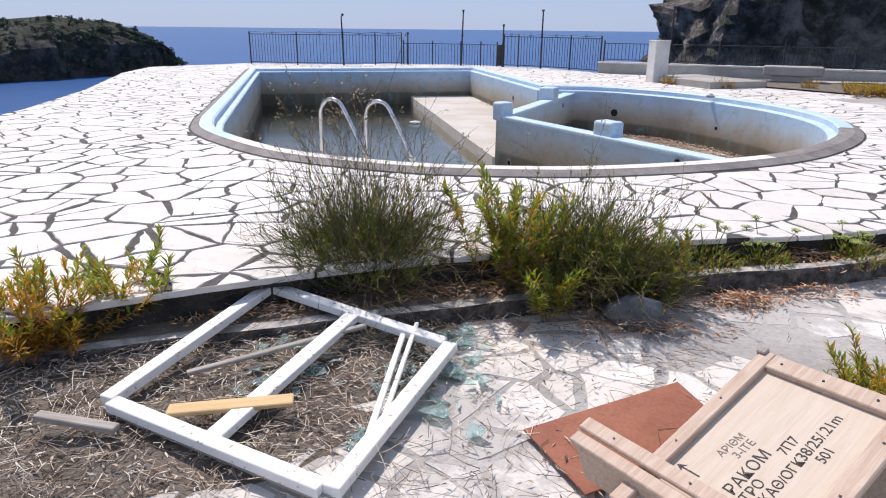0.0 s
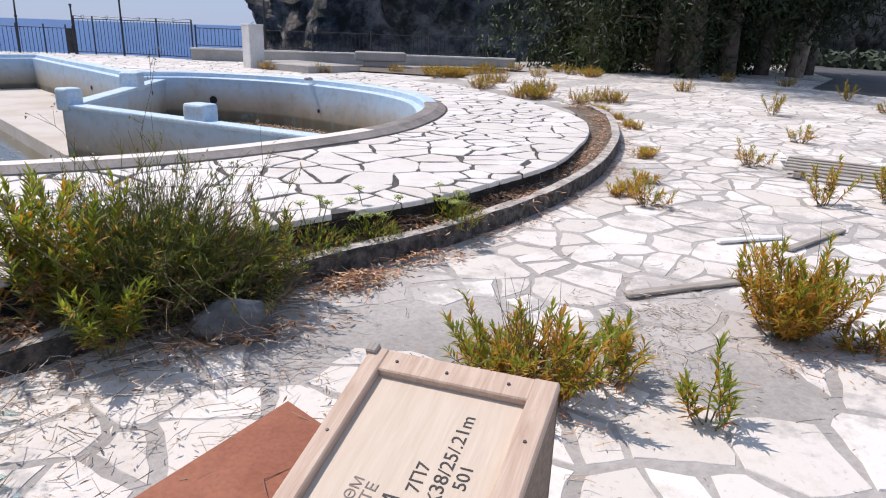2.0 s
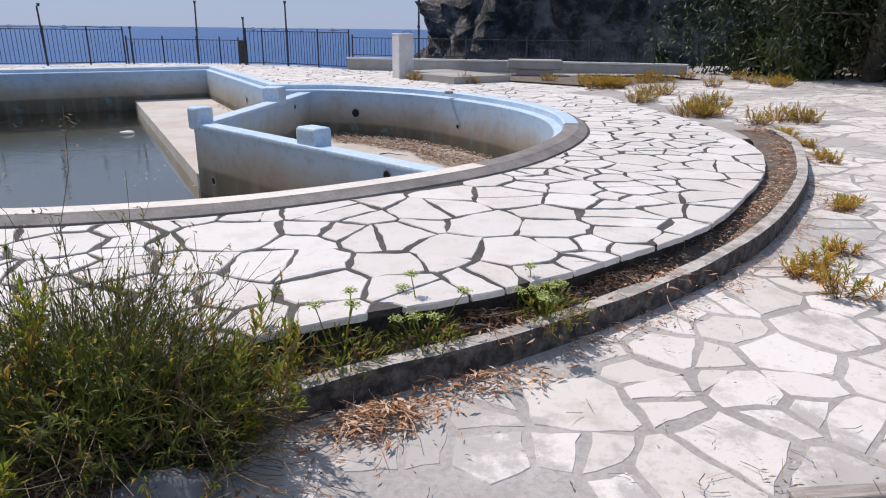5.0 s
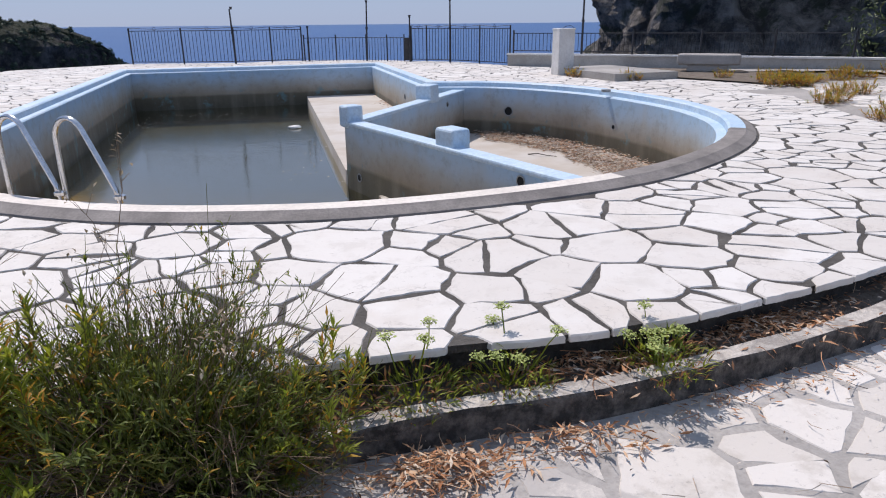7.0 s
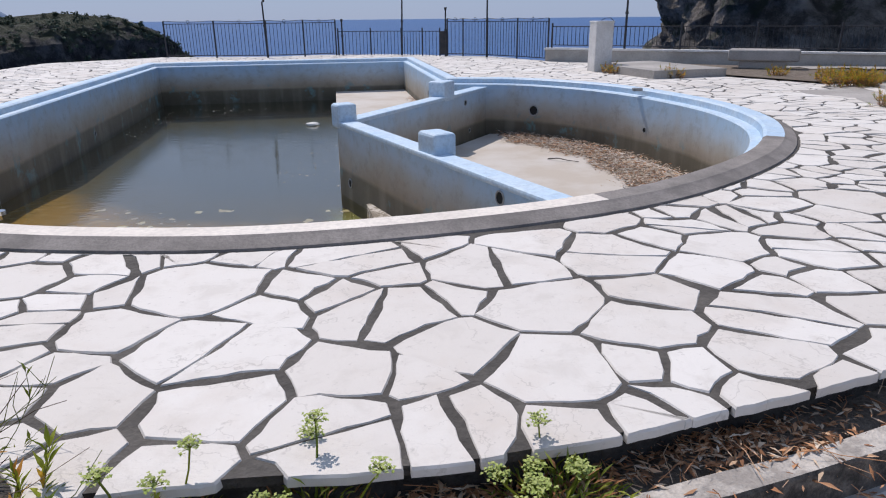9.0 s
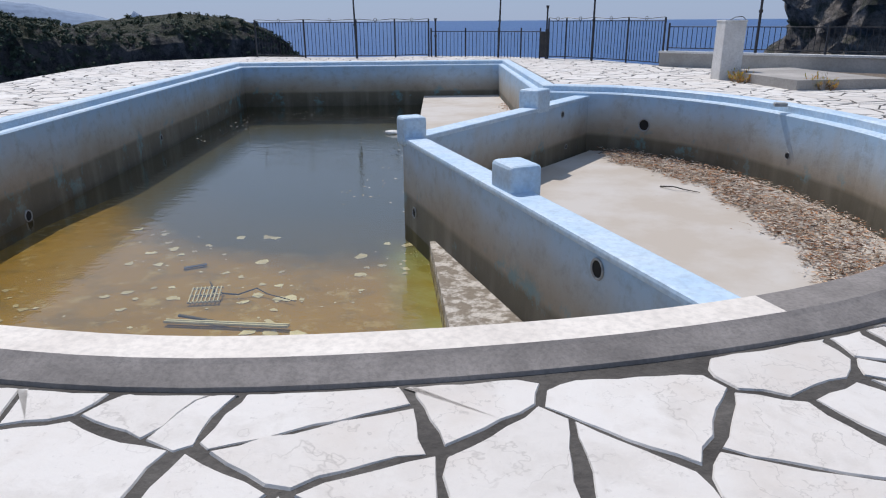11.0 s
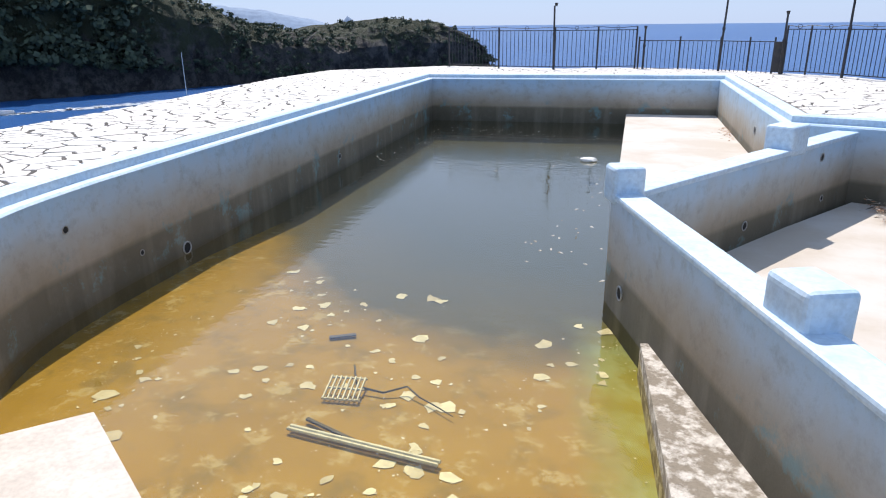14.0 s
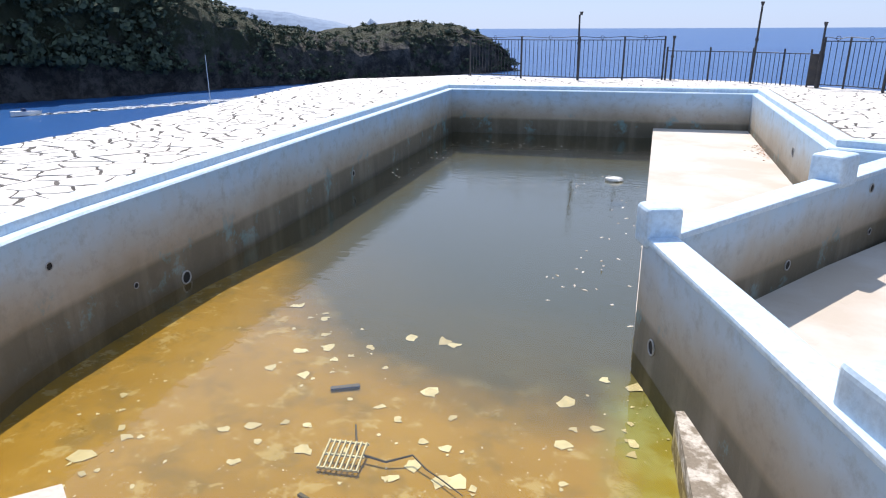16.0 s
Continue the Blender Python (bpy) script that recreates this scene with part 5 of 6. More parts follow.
for cx_, cy_, sx_, sy_, count in ((2.05, 3.86, 0.13, 0.07, 480), (2.6, 4.02, 0.2, 0.05, 180), (1.3, 3.42, 0.22, 0.06, 260), (2.75, 4.42, 0.22, 0.09, 500), (3.65, 4.72, 0.25, 0.08, 450)):
    for _ in range(count):
        x, y = rng.normal(cx_, sx_), rng.normal(cy_, sy_)
        heaps.append((x, y, low(x, y) + (0.10 if cy_ > 4.2 else 0.0) + 0.05 * math.exp(-((x - cx_) / sx_) ** 2 - ((y - cy_) / sy_) ** 2)))
scatter("leaf_heap", heaps, 0.052, LITTER, 9, "heaps of curled rusty eucalyptus leaves by the kerb", 0.004, 0.03, 0.08)
bank = []
for _ in range(21000):
    x, y = rng.uniform(-3.6, 1.5), rng.uniform(1.2, 3.95)
    z = heap(x, y)
    if z < -0.012 and rng.random() > 0.22:
        continue
    bank.append((x, y, max(z, 0.0)))
scatter("bank_litter", bank, 0.038, GREY_LITTER, 3, "grey leaves, straw and twigs strewn over the soil bank", 0.004, 0.04, 0.5)
basin_l = []
rim_in = [p for p in offset(POOL, 0.46) if p[0] > 3.4 and 9.4 < p[1] < 16.7]
for _ in range(9500):
    p = rim_in[int(rng.integers(0, len(rim_in)))]
    c = np.array((4.2, 12.4))
    q = np.array(p)
    d = (c - q) / np.linalg.norm(c - q)
    edge = 1.05 + 0.30 * noise.noise((p[0] * 1.2, p[1] * 1.2, 0.0)) + 0.1 * noise.noise((p[0] * 4, p[1] * 4, 0.0))
    k = rng.random() ** 0.8 * edge
    q = q + d * k + rng.normal(0, 0.07, 2)
    basin_l.append((q[0], q[1], KIDS + 0.05 * (1 - k / edge)))
scatter("basin_litter", basin_l[::3], 0.075, LITTER, 44, "thick drift of rusty leaves in the basin", 0.003, 0.04, 0.1)
scatter("basin_debris", basin_l[1::3] + basin_l[2::3], 0.07, GREY_LITTER, 4, "thick drift of brown leaves and pebbles in the basin", 0.003, 0.04, 0.1)
bench_l = [(1.35 + rng.normal(0, 0.12), 21.3 + rng.normal(0, 0.45), SHELF) for _ in range(160)]
scatter("bench_litter", bench_l, 0.07, LITTER, 5, "small heap of dry leaves on the pool bench", 0.004, 0.03, 0.2)
sprinkle = []
for _ in range(900):
    x, y = rng.uniform(0.0, 8.0), rng.uniform(0.8, 4.6)
    if y < 4.0 + 0.2 * (x - 2):
        sprinkle.append((x, y, low(x, y) + 0.004))
scatter("terrace_litter", sprinkle, 0.025, GREY_LITTER, 6, "scattered bits of leaf and twig on the terrace", 0.003, 0.006, 0.25)
for k, (x, y) in enumerate([(2.2, 2.45), (3.75, 2.05), (0.9, 3.55), (2.75, 2.4), (3.3, 2.75)]):
    near = [(x + rng.normal(0, 0.24), y + rng.normal(0, 0.2), 0.0) for _ in range(360)]
    scatter("shrub_litter", near, 0.028, LITTER if k < 3 else GREY_LITTER, 20 + k, "fallen brown leaves below the weeds", 0.004, 0.03, 0.2)


# ---- old window frame and loose wood ----
WOOD_WHITE = Mat("flaking_white_paint", 0.65).local()
c = WOOD_WHITE.mix(WOOD_WHITE.ramp(WOOD_WHITE.noise(22, 6, 0.7), (0.60, 0.0), (0.66, 0.8)), (0.80, 0.78, 0.74), (0.30, 0.22, 0.16))
WOOD_WHITE.base(c).bump(WOOD_WHITE.noise(30, 5), 0.4, 0.004)
WOOD_WHITE = WOOD_WHITE.m


def wood(name, a, b, rough=0.75):
    m = Mat(name, rough).local().stretch(2.2, 26, 26)
    g = m.noise(2.4, 6, 0.65, 0.6)
    c = m.mix(m.ramp(g, (0.3, 0.0), (0.7, 1.0)), a, b)
    m.base(c).bump(g, 0.4, 0.003)
    return m.m


WOOD_GREY, WOOD_NEW, WOOD_CRATE = wood("weathered_grey_wood", (0.22, 0.19, 0.16), (0.44, 0.40, 0.35)), wood("fresh_pine", (0.52, 0.34, 0.15), (0.66, 0.46, 0.24)), wood("crate_pine", (0.42, 0.29, 0.21), (0.60, 0.47, 0.37))


def beam(name, a, b, w, h, mat, parent=None, label="", bevel=0.004):
    """A straight bar from a to b; w across, h high."""
    a, b = Vector(a), Vector(b)
    d = b - a
    q = d.to_track_quat('X', 'Z').to_matrix().to_4x4()
    bm = boxed((d.length, w, h), (0, 0, 0), None, bevel)
    ob = mesh_object(name, bm, mat, parent, label)
    ob.matrix_basis = Matrix.Translation((a + b) / 2) @ q
    return ob


near_c, right_c, left_c = Vector((-0.29, 1.87, 0.06)), Vector((0.15, 3.02, 0.085)), Vector((-1.38, 2.40, 0.10))
far_c = right_c + left_c - near_c + Vector((0, 0, 0.07))
frame_ob = tagged(empty("window_frame"), "old white wooden window frame lying on the ground, panes broken", "window frame")
lift = Vector((0, 0, 0.0))
for a, b in ((near_c, right_c), (left_c, far_c)):
    beam("stile", a, b, 0.075, 0.05, WOOD_WHITE, frame_ob)
for a, b in ((near_c, left_c), (right_c, far_c)):
    d = (b - a).normalized() * 0.038
    beam("rail", a + d, b - d, 0.075, 0.046, WOOD_WHITE, frame_ob)
beam("mullion", (near_c + left_c) / 2, (right_c + far_c) / 2, 0.085, 0.042, WOOD_WHITE, frame_ob)
for a, b in ((near_c, right_c), (near_c, left_c)):
    beam("lower_edge", a - Vector((0, 0, 0.032)), b - Vector((0, 0, 0.032)), 0.05, 0.03, WOOD_GREY, frame_ob, "bare worn underside", 0.003)


def loose(name, a, b, w, h, mat, label, category="plank", group=""):
    ob = beam(name, a, b, w, h, mat)
    return tagged(ob, label, category, group)


loose("slat", (-0.10, 3.2, 0.11), (-0.20, 2.2, 0.05), 0.03, 0.02, WOOD_WHITE, "thin white slat leaning across the broken window frame", "slat", "slats")
loose("slat", (-0.04, 3.22, 0.12), (-0.16, 2.22, 0.05), 0.024, 0.02, WOOD_WHITE, "thin white slat leaning across the broken window frame", "slat", "slats")
loose("batten", (-1.12, 2.66, 0.10), (-0.32, 3.16, 0.13), 0.035, 0.02, WOOD_GREY, "grey weathered batten lying under the window frame", "batten")
loose("plank", (-1.08, 2.33, 0.10), (-0.55, 2.42, 0.11), 0.085, 0.022, WOOD_NEW, "fresh yellow pine board under the window frame")
loose("batten", (-1.62, 2.28, 0.10), (-1.25, 2.22, 0.08), 0.05, 0.03, WOOD_GREY, "grey weathered batten lying beside the window frame", "batten")
loose("plank", (3.34, 2.985, 0.02), (4.35, 2.77, 0.03), 0.07, 0.022, WOOD_GREY, "grey weathered plank lying on the terrace stones", "plank", "planks on the terrace")
loose("plank", (4.66, 3.38, 0.05), (5.2, 3.22, 0.055), 0.06, 0.02, WOOD_WHITE, "white painted plank lying on the terrace stones", "plank", "planks on the terrace")
loose("plank", (4.95, 3.02, 0.055), (5.78, 3.10, 0.07), 0.06, 0.02, WOOD_GREY, "grey weathered plank lying on the terrace stones", "plank", "planks on the terrace")
loose("plank", (6.4, 2.98, 0.085), (6.95, 3.05, 0.095), 0.07, 0.02, WOOD_GREY, "grey weathered plank lying on the terrace stones", "plank", "planks on the terrace")
pallet = tagged(empty("pallet", (7.9, 4.05, low(7.9, 4.05)), -62), "broken grey wooden pallet lying on the terrace", "pallet")
for k in range(5):
    beam("board", (-0.75, -0.42 + 0.21 * k, 0.075), (0.75, -0.42 + 0.21 * k + 0.02 * (k % 2), 0.07), 0.085, 0.018, WOOD_GREY, pallet)
for x in (-0.6, 0.62):
    beam("bearer", (x, -0.5, 0.03), (x, 0.52, 0.03), 0.07, 0.05, WOOD_GREY, pallet)
beam("end_strip", (-0.78, 0.1, 0.10), (-0.86, 0.5, 0.10), 0.06, 0.018, WOOD_WHITE, pallet, "white painted strip")

# broken glass
m = Mat("broken_glass", 0.05)
m.base((0.70, 0.88, 0.84))
m.b.inputs["Transmission Weight"].default_value = 0.85
m.b.inputs["IOR"].default_value = 1.45
GLASS = m.m
rng = np.random.default_rng(12)
for k in range(96):
    x, y = (rng.uniform(-0.3, 0.35), rng.uniform(2.2, 3.45)) if k < 70 else (rng.uniform(-1.0, -0.4), rng.uniform(2.5, 3.1))
    n = int(rng.integers(3, 6))
    r = rng.uniform(0.03, 0.11)
    angs = np.sort(rng.uniform(0, 2 * math.pi, n))
    ring = [(math.cos(a) * r * rng.uniform(0.6, 1), math.sin(a) * r * rng.uniform(0.6, 1)) for a in angs]
    v = [(px, py, z) for z in (0.0, 0.004) for px, py in ring]
    f = [tuple(range(n))[::-1], tuple(range(n, 2 * n))] + [(i, (i + 1) % n, n + (i + 1) % n, n + i) for i in range(n)]
    ob = tagged(raw("glass_shard", v, f, GLASS), "pale green shard of broken window glass on the ground", "glass shard", "broken window glass")
    ob.matrix_world = pose(x, y, max(heap(x, y), 0.0) + 0.016 + 0.01 * rng.random(), rng.normal(0, 9), rng.normal(0, 9), 0)

# grey stone by the broom
SLATE = mottled("slate", (0.10, 0.105, 0.11), (0.19, 0.20, 0.205), 7, 0.8, 40, 0.6, 0.01)
bm = bmesh.new()
bmesh.ops.create_icosphere(bm, subdivisions=3, radius=1.0)
for w in bm.verts:
    k = 1 + 0.28 * noise.noise(w.co * 1.4) + 0.08 * noise.noise(w.co * 5)
    w.co = Vector((w.co.x * 0.20 * k, w.co.y * 0.10 * k, max(-0.2, w.co.z) * 0.17 * k))
ob = tagged(mesh_object("rock", bm, SLATE), "dark grey slab of broken stone below the broom", "rock")
ob.matrix_world = pose(1.28, 3.5, 0.04, 18, 0, -15)

# ---- packing crate ----
top_a, top_b, low_c = Vector((1.31, 2.09, 0.56)), Vector((1.535, 1.61, 0.55)), Vector((0.785, 1.71, 0.33))
ex = (top_a - low_c).normalized()
ey = (top_a - top_b)
ey = (ey - ex * ey.dot(ex)).normalized()
ez = ex.cross(ey)
CR = Matrix((ex, ey, ez)).transposed().to_4x4()
CR.translation = top_a
crate = tagged(empty("packing_crate"), "tilted pine packing crate with stencilled black writing on its lid", "crate")
LID = wood("crate_lid", (0.53, 0.43, 0.33), (0.62, 0.52, 0.42))
cr = lambda p: CR @ Vector(p)
LEN, WID = 0.86, 0.54


def crate_box(name, size, centre, mat, label="", bevel=0.004):
    ob = mesh_object(name, boxed(size, (0, 0, 0), None, bevel), mat, crate, label)
    ob.matrix_basis = CR @ Matrix.Translation(centre)
    return ob


lid = crate_box("lid_panel", (LEN, WID - 0.06, 0.012), (-LEN / 2, -WID / 2, -0.03), LID, "pale plywood panel")
crate_box("lid_rail", (LEN, 0.055, 0.03), (-LEN / 2, -0.03, -0.012), WOOD_CRATE)
crate_box("lid_rail", (LEN, 0.065, 0.03), (-LEN / 2, -WID + 0.03, -0.012), WOOD_CRATE)
crate_box("lid_rail", (0.075, WID - 0.115, 0.028), (-0.04, -WID / 2, -0.012), WOOD_CRATE)
crate_box("end_slat", (0.055, WID + 0.22, 0.022), (-0.70, -WID / 2 + 0.13, 0.045), WOOD_CRATE)
crate_box("end_slat", (0.05, WID + 0.20, 0.03), (-0.758, -WID / 2 + 0.14, 0.025), WOOD_CRATE)
crate_box("end_board", (0.02, WID + 0.16, 0.16), (-0.775, -WID / 2 + 0.13, -0.06), WOOD_CRATE)
crate_box("corner_stub", (0.035, 0.035, 0.045), (-0.012, -0.012, -0.008), WOOD_GREY, "splintered corner")


# side wood: weathered brown, with the shadow on the sides painted in
CRATE_SIDE_SHADE = wood("crate_side", (0.15, 0.10, 0.07), (0.30, 0.215, 0.15))


def crate_side(a, b, inward, label=""):
    """A board wall from a lid edge down to the ground."""
    a, b = cr(a), cr(b)
    i = Vector(inward) * 0.018
    low_a, low_b = Vector((a.x, a.y, 0.0)), Vector((b.x, b.y, 0.0))
    vs = [a, b, low_b, low_a, a + i, b + i, low_b + i, low_a + i]
    raw("side_board", vs, [(0, 1, 2, 3), (7, 6, 5, 4), (0, 4, 5, 1), (1, 5, 6, 2), (2, 6, 7, 3), (3, 7, 4, 0)], CRATE_SIDE_SHADE, crate, label)


crate_side((0.0, -WID, -0.02), (-LEN, -WID, -0.02), ey)
crate_side((0.0, 0.0, -0.02), (0.0, -WID, -0.02), -ex)
crate_side((-LEN, 0.0, -0.03), (0.0, 0.0, -0.03), -ey)
crate_side((-LEN, -WID, -0.03), (-LEN, 0.0, -0.03), ex)
INK = Mat("stencil_ink", 0.7).base((0.03, 0.028, 0.03)).m
INK_PALE = Mat("faded_ink", 0.8).base((0.20, 0.17, 0.15)).m


def writing(text, x, y, size, ink=INK, turn=0.0):
    cu = bpy.data.curves.new("writing", 'FONT')
    cu.body, cu.size, cu.extrude = text, size, 0.0006
    tmp = bpy.data.objects.new("writing", cu)
    scene.collection.objects.link(tmp)
    bpy.context.view_layer.update()
    me = bpy.data.meshes.new_from_object(tmp.evaluated_get(bpy.context.evaluated_depsgraph_get()))
    bpy.data.objects.remove(tmp)
    ob = placed("writing", me, ink, lid, "stencilled writing")
    ob.matrix_basis = lid.matrix_basis.inverted() @ CR @ pose(x, y, -0.0232, 0, 0, turn)


writing("\u03a1\u0391\u039a\u039f\u039c", -0.612, -0.278, 0.058)
writing("\u0399\u03a4\u03a1\u039f", -0.622, -0.324, 0.048)
writing("\u039a\u0391\u0398/\u039f\u0393\u039a", -0.578, -0.368, 0.047)
writing("7\u03a07", -0.385, -0.312, 0.048)
writing("38/25/.21m", -0.372, -0.366, 0.050)
writing("501", -0.35, -0.412, 0.046)
writing("\u0391\u03a1\u0399\u0398\u039c", -0.505, -0.168, 0.038, INK_PALE, -4)
writing("3-\u0399\u03a4\u0395", -0.480, -0.210, 0.040, INK_PALE, -4)
for k in range(2):
    px = -0.66 + 0.045 * k
    bm = bmesh.new()
    for quad in (((0, 0), (0.006, 0), (0.006, 0.07), (0, 0.07)), ((-0.014, 0.055), (0.003, 0.085), (0.020, 0.055), (0.003, 0.065))):
        bm.faces.new([bm.verts.new((*p, 0)) for p in quad])
    ob = part("arrow_mark", bm, INK, lid, "stencilled arrow")
    ob.matrix_basis = lid.matrix_basis.inverted() @ CR @ pose(px, -0.16, -0.0232)
for k, (x, y) in enumerate([(-0.04, -0.10), (-0.045, -0.25), (-0.04, -0.42), (-0.2, -WID + 0.03), (-0.45, -WID + 0.03), (-0.3, -0.03), (-0.55, -0.03), (-0.7, 0.1), (-0.7, -0.2)]):
    bm = bmesh.new()
    bmesh.ops.create_cone(bm, cap_ends=True, segments=8, radius1=0.005, radius2=0.004, depth=0.004)
    ob = part("nail", bm, IRON, crate, "rusty nail head")
    ob.matrix_basis = CR @ Matrix.Translation((x, y, 0.004 if x > -0.65 else 0.058))
HARDBOARD = mottled("red_hardboard", (0.26, 0.085, 0.045), (0.33, 0.12, 0.065), 6, 0.75, 60, 0.3, 0.003)
board = [(0.47, 2.34), (1.26, 2.72), (1.40, 2.30), (0.66, 1.92)]
v = [(x, y, 0.022 + 0.03 * (i == 1) + t) for t in (0.0, 0.008) for i, (x, y) in enumerate(board)]
f = [(0, 1, 2, 3), (7, 6, 5, 4), (0, 4, 5, 1), (1, 5, 6, 2), (2, 6, 7, 3), (3, 7, 4, 0)]
tagged(raw("hardboard_sheet", v, f, HARDBOARD), "red-brown hardboard sheet lying beside the crate", "board")

# ---- pool fittings and debris ----
ladder = tagged(empty("pool_ladder"), "bent steel handrails of the pool ladder on the coping", "ladder")
out_dir = Vector((-0.90, 0.44, 0)).normalized()
for base in (Vector((-0.26, 6.82, RIM)), Vector((-0.78, 6.98, RIM))):
    pts = [base + Vector((0, 0, -0.05)), base + out_dir * 0.03 + Vector((0, 0, 0.06)), base + out_dir * 0.20 + Vector((0, 0, 0.36))]
    for t in np.linspace(0.5, math.pi, 10):
        pts.append(base + out_dir * (0.42 - 0.16 * math.cos(t)) + Vector((0, 0, 0.42 + 0.16 * math.sin(t))))
    pts += [base + out_dir * 0.585 + Vector((0, 0, z)) for z in (0.25, -0.2, -0.6, -1.05)]
    rail_ob = part("handrail", tube(pts, 0.021, 10), CHROME, ladder, "", True)
    part("flange", tube([base + Vector((0, 0, -0.01)), base + Vector((0, 0, 0.015))], 0.045, 12), CHROME, rail_ob)
for z in (-0.15, -0.45, -0.75):
    part("tread", tube([Vector((-0.26, 6.82, RIM + z)) + out_dir * 0.585, Vector((-0.78, 6.98, RIM + z)) + out_dir * 0.585], 0.018, 8), CHROME, ladder)
INLET_SHADE = Mat("inlet_shade", 0.9).base((0.012, 0.012, 0.012)).m
RING = mottled("grey_plastic", (0.25, 0.26, 0.26), (0.38, 0.38, 0.37), 9, 0.6)


def fitting(p, nrm, r, label="round water inlet in the pool wall"):
    """A pipe mouth in a wall: a ring round a black disc that paints its inner shade."""
    q = Vector(nrm).to_track_quat('Z', 'Y').to_matrix().to_4x4()
    ob = tagged(empty("pool_inlet"), label, "inlet", "pool inlets")
    ob.matrix_world = Matrix.Translation(p) @ q
    ring = [(math.cos(t) * r, math.sin(t) * r, 0.004) for t in np.linspace(0, 2 * math.pi, 19)]
    part("ring", tube(ring, r * 0.14, 6), RING, ob)
    bm = bmesh.new()
    bmesh.ops.create_cone(bm, cap_ends=True, segments=18, radius1=r * 0.96, radius2=r * 0.96, depth=0.02)
    for w in bm.verts:
        w.co.z -= 0.006
    part("shade_disc", bm, INLET_SHADE, ob)


def on_wall(x, y, z, r):
    i = min(range(len(POOL_IN)), key=lambda k: math.dist(POOL_IN[k], (x, y)))
    a, b = np.array(POOL_IN[i - 1]), np.array(POOL_IN[(i + 1) % len(POOL_IN)])
    e = (b - a) / np.linalg.norm(b - a)
    q = nearest(POOL_IN, np.array((x, y)))
    fitting((q[0], q[1], z), (-e[1], e[0], 0), r)


on_wall(3.8, 15.75, -0.23, 0.10)
on_wall(5.65, 13.9, -0.27, 0.045)
on_wall(-3.3, 9.65, -0.07, 0.035)
on_wall(-3.65, 11.3, -0.79, 0.07)
on_wall(-3.4, 10.6, -0.6, 0.03)
on_wall(-4.6, 15.8, -0.6, 0.05)
on_wall(1.9, 18.6, -0.15, 0.07)
d1 = (Vector(N_END) - Vector(A)).normalized()
n1 = Vector((-abs(d1.y), -abs(d1.x), 0))
for s, z, r in ((4.16, 0.055, 0.062), (0.42, -0.60, 0.06)):
    p = Vector(A) + d1 * s
    fitting((p.x + n1.x * 0.112, p.y + n1.y * 0.112, z), n1, r)
d2 = (Vector(D_END) - Vector(A)).normalized()
n2 = Vector((d2.y, -d2.x, 0))
for s, z, r in ((2.1, -0.52, 0.05), (3.9, 0.0, 0.05), (4.1, -0.55, 0.04)):
    p = Vector(A) + d2 * s
    fitting((p.x + n2.x * 0.122, p.y + n2.y * 0.122, z), n2, r)
tagged(mesh_object("skimmer_lid", boxed((0.16, 0.10, 0.05), (5.62, 14.2, RIM + 0.005), None, 0.01), RING), "small grey skimmer lid on the basin rim", "lid")

PLASTIC = mottled("white_plastic", (0.70, 0.70, 0.68), (0.5, 0.48, 0.44), 14, 0.5)
grate = tagged(empty("drain_grate", (-0.40, 9.75, FLOOR + 0.02), 18), "broken white plastic drain grate lying in the shallow water", "grate")
for k in range(8):
    part("bar", boxed((0.012, 0.26, 0.02), (-0.13 + 0.037 * k, 0, 0.02), pose(0, 0, 0, 10, 0, 0), 0.002), PLASTIC, grate)
for y in (-0.12, 0.0, 0.12):
    part("cross_bar", boxed((0.29, 0.014, 0.016), (0, y, 0.012 + y * 0.17), None, 0.002), PLASTIC, grate)
for k in range(2):
    a, b = Vector((-0.46, 9.20 - 0.035 * k, FLOOR + 0.025)), Vector((0.63, 9.29 - 0.035 * k, FLOOR + 0.025))
    ob = mesh_object("pipe", tube([a, b], 0.014, 8), PLASTIC)
    tagged(ob, "thin white plastic pipe lying in the shallow water", "pipe", "pipes in the pool")
WET = tinted("wet_wood", (0.035, 0.028, 0.02), (0.06, 0.045, 0.03))
loose("stick", (-0.42, 9.32, FLOOR + 0.02), (0.1, 9.24, FLOOR + 0.015), 0.03, 0.02, WET, "dark wet stick lying in the shallow water", "stick", "sticks in the pool")
loose("stick", (-0.55, 10.1, FLOOR + 0.02), (-0.36, 9.85, FLOOR + 0.03), 0.014, 0.014, WET, "dark wet stick lying in the shallow water", "stick", "sticks in the pool")
loose("plank", (1.42, 8.16, FLOOR + 0.03), (1.76, 8.66, FLOOR + 0.09), 0.10, 0.025, WOOD_GREY, "rotten grey plank end sticking out of the shallow water", "plank")
loose("plastic_strip", (-1.05, 10.45, FLOOR + 0.0), (-0.87, 10.6, FLOOR + 0.0), 0.05, 0.012, mottled("blue_plastic", (0.03, 0.035, 0.09), (0.05, 0.05, 0.12), 9, 0.5), "dark blue plastic strip on the pool floor", "strip")
pts = [(-0.28, 9.82, FLOOR + 0.03), (-0.12, 9.84, FLOOR + 0.02), (0.02, 9.95, FLOOR + 0.05), (0.15, 9.9, FLOOR + 0.02), (0.30, 9.85, FLOOR + 0.02), (0.48, 9.78, FLOOR + 0.02)]
tagged(mesh_object("branch", tube(pts, 0.009, 6, 0.4), WET), "thin bare branch lying in the shallow water", "branch")
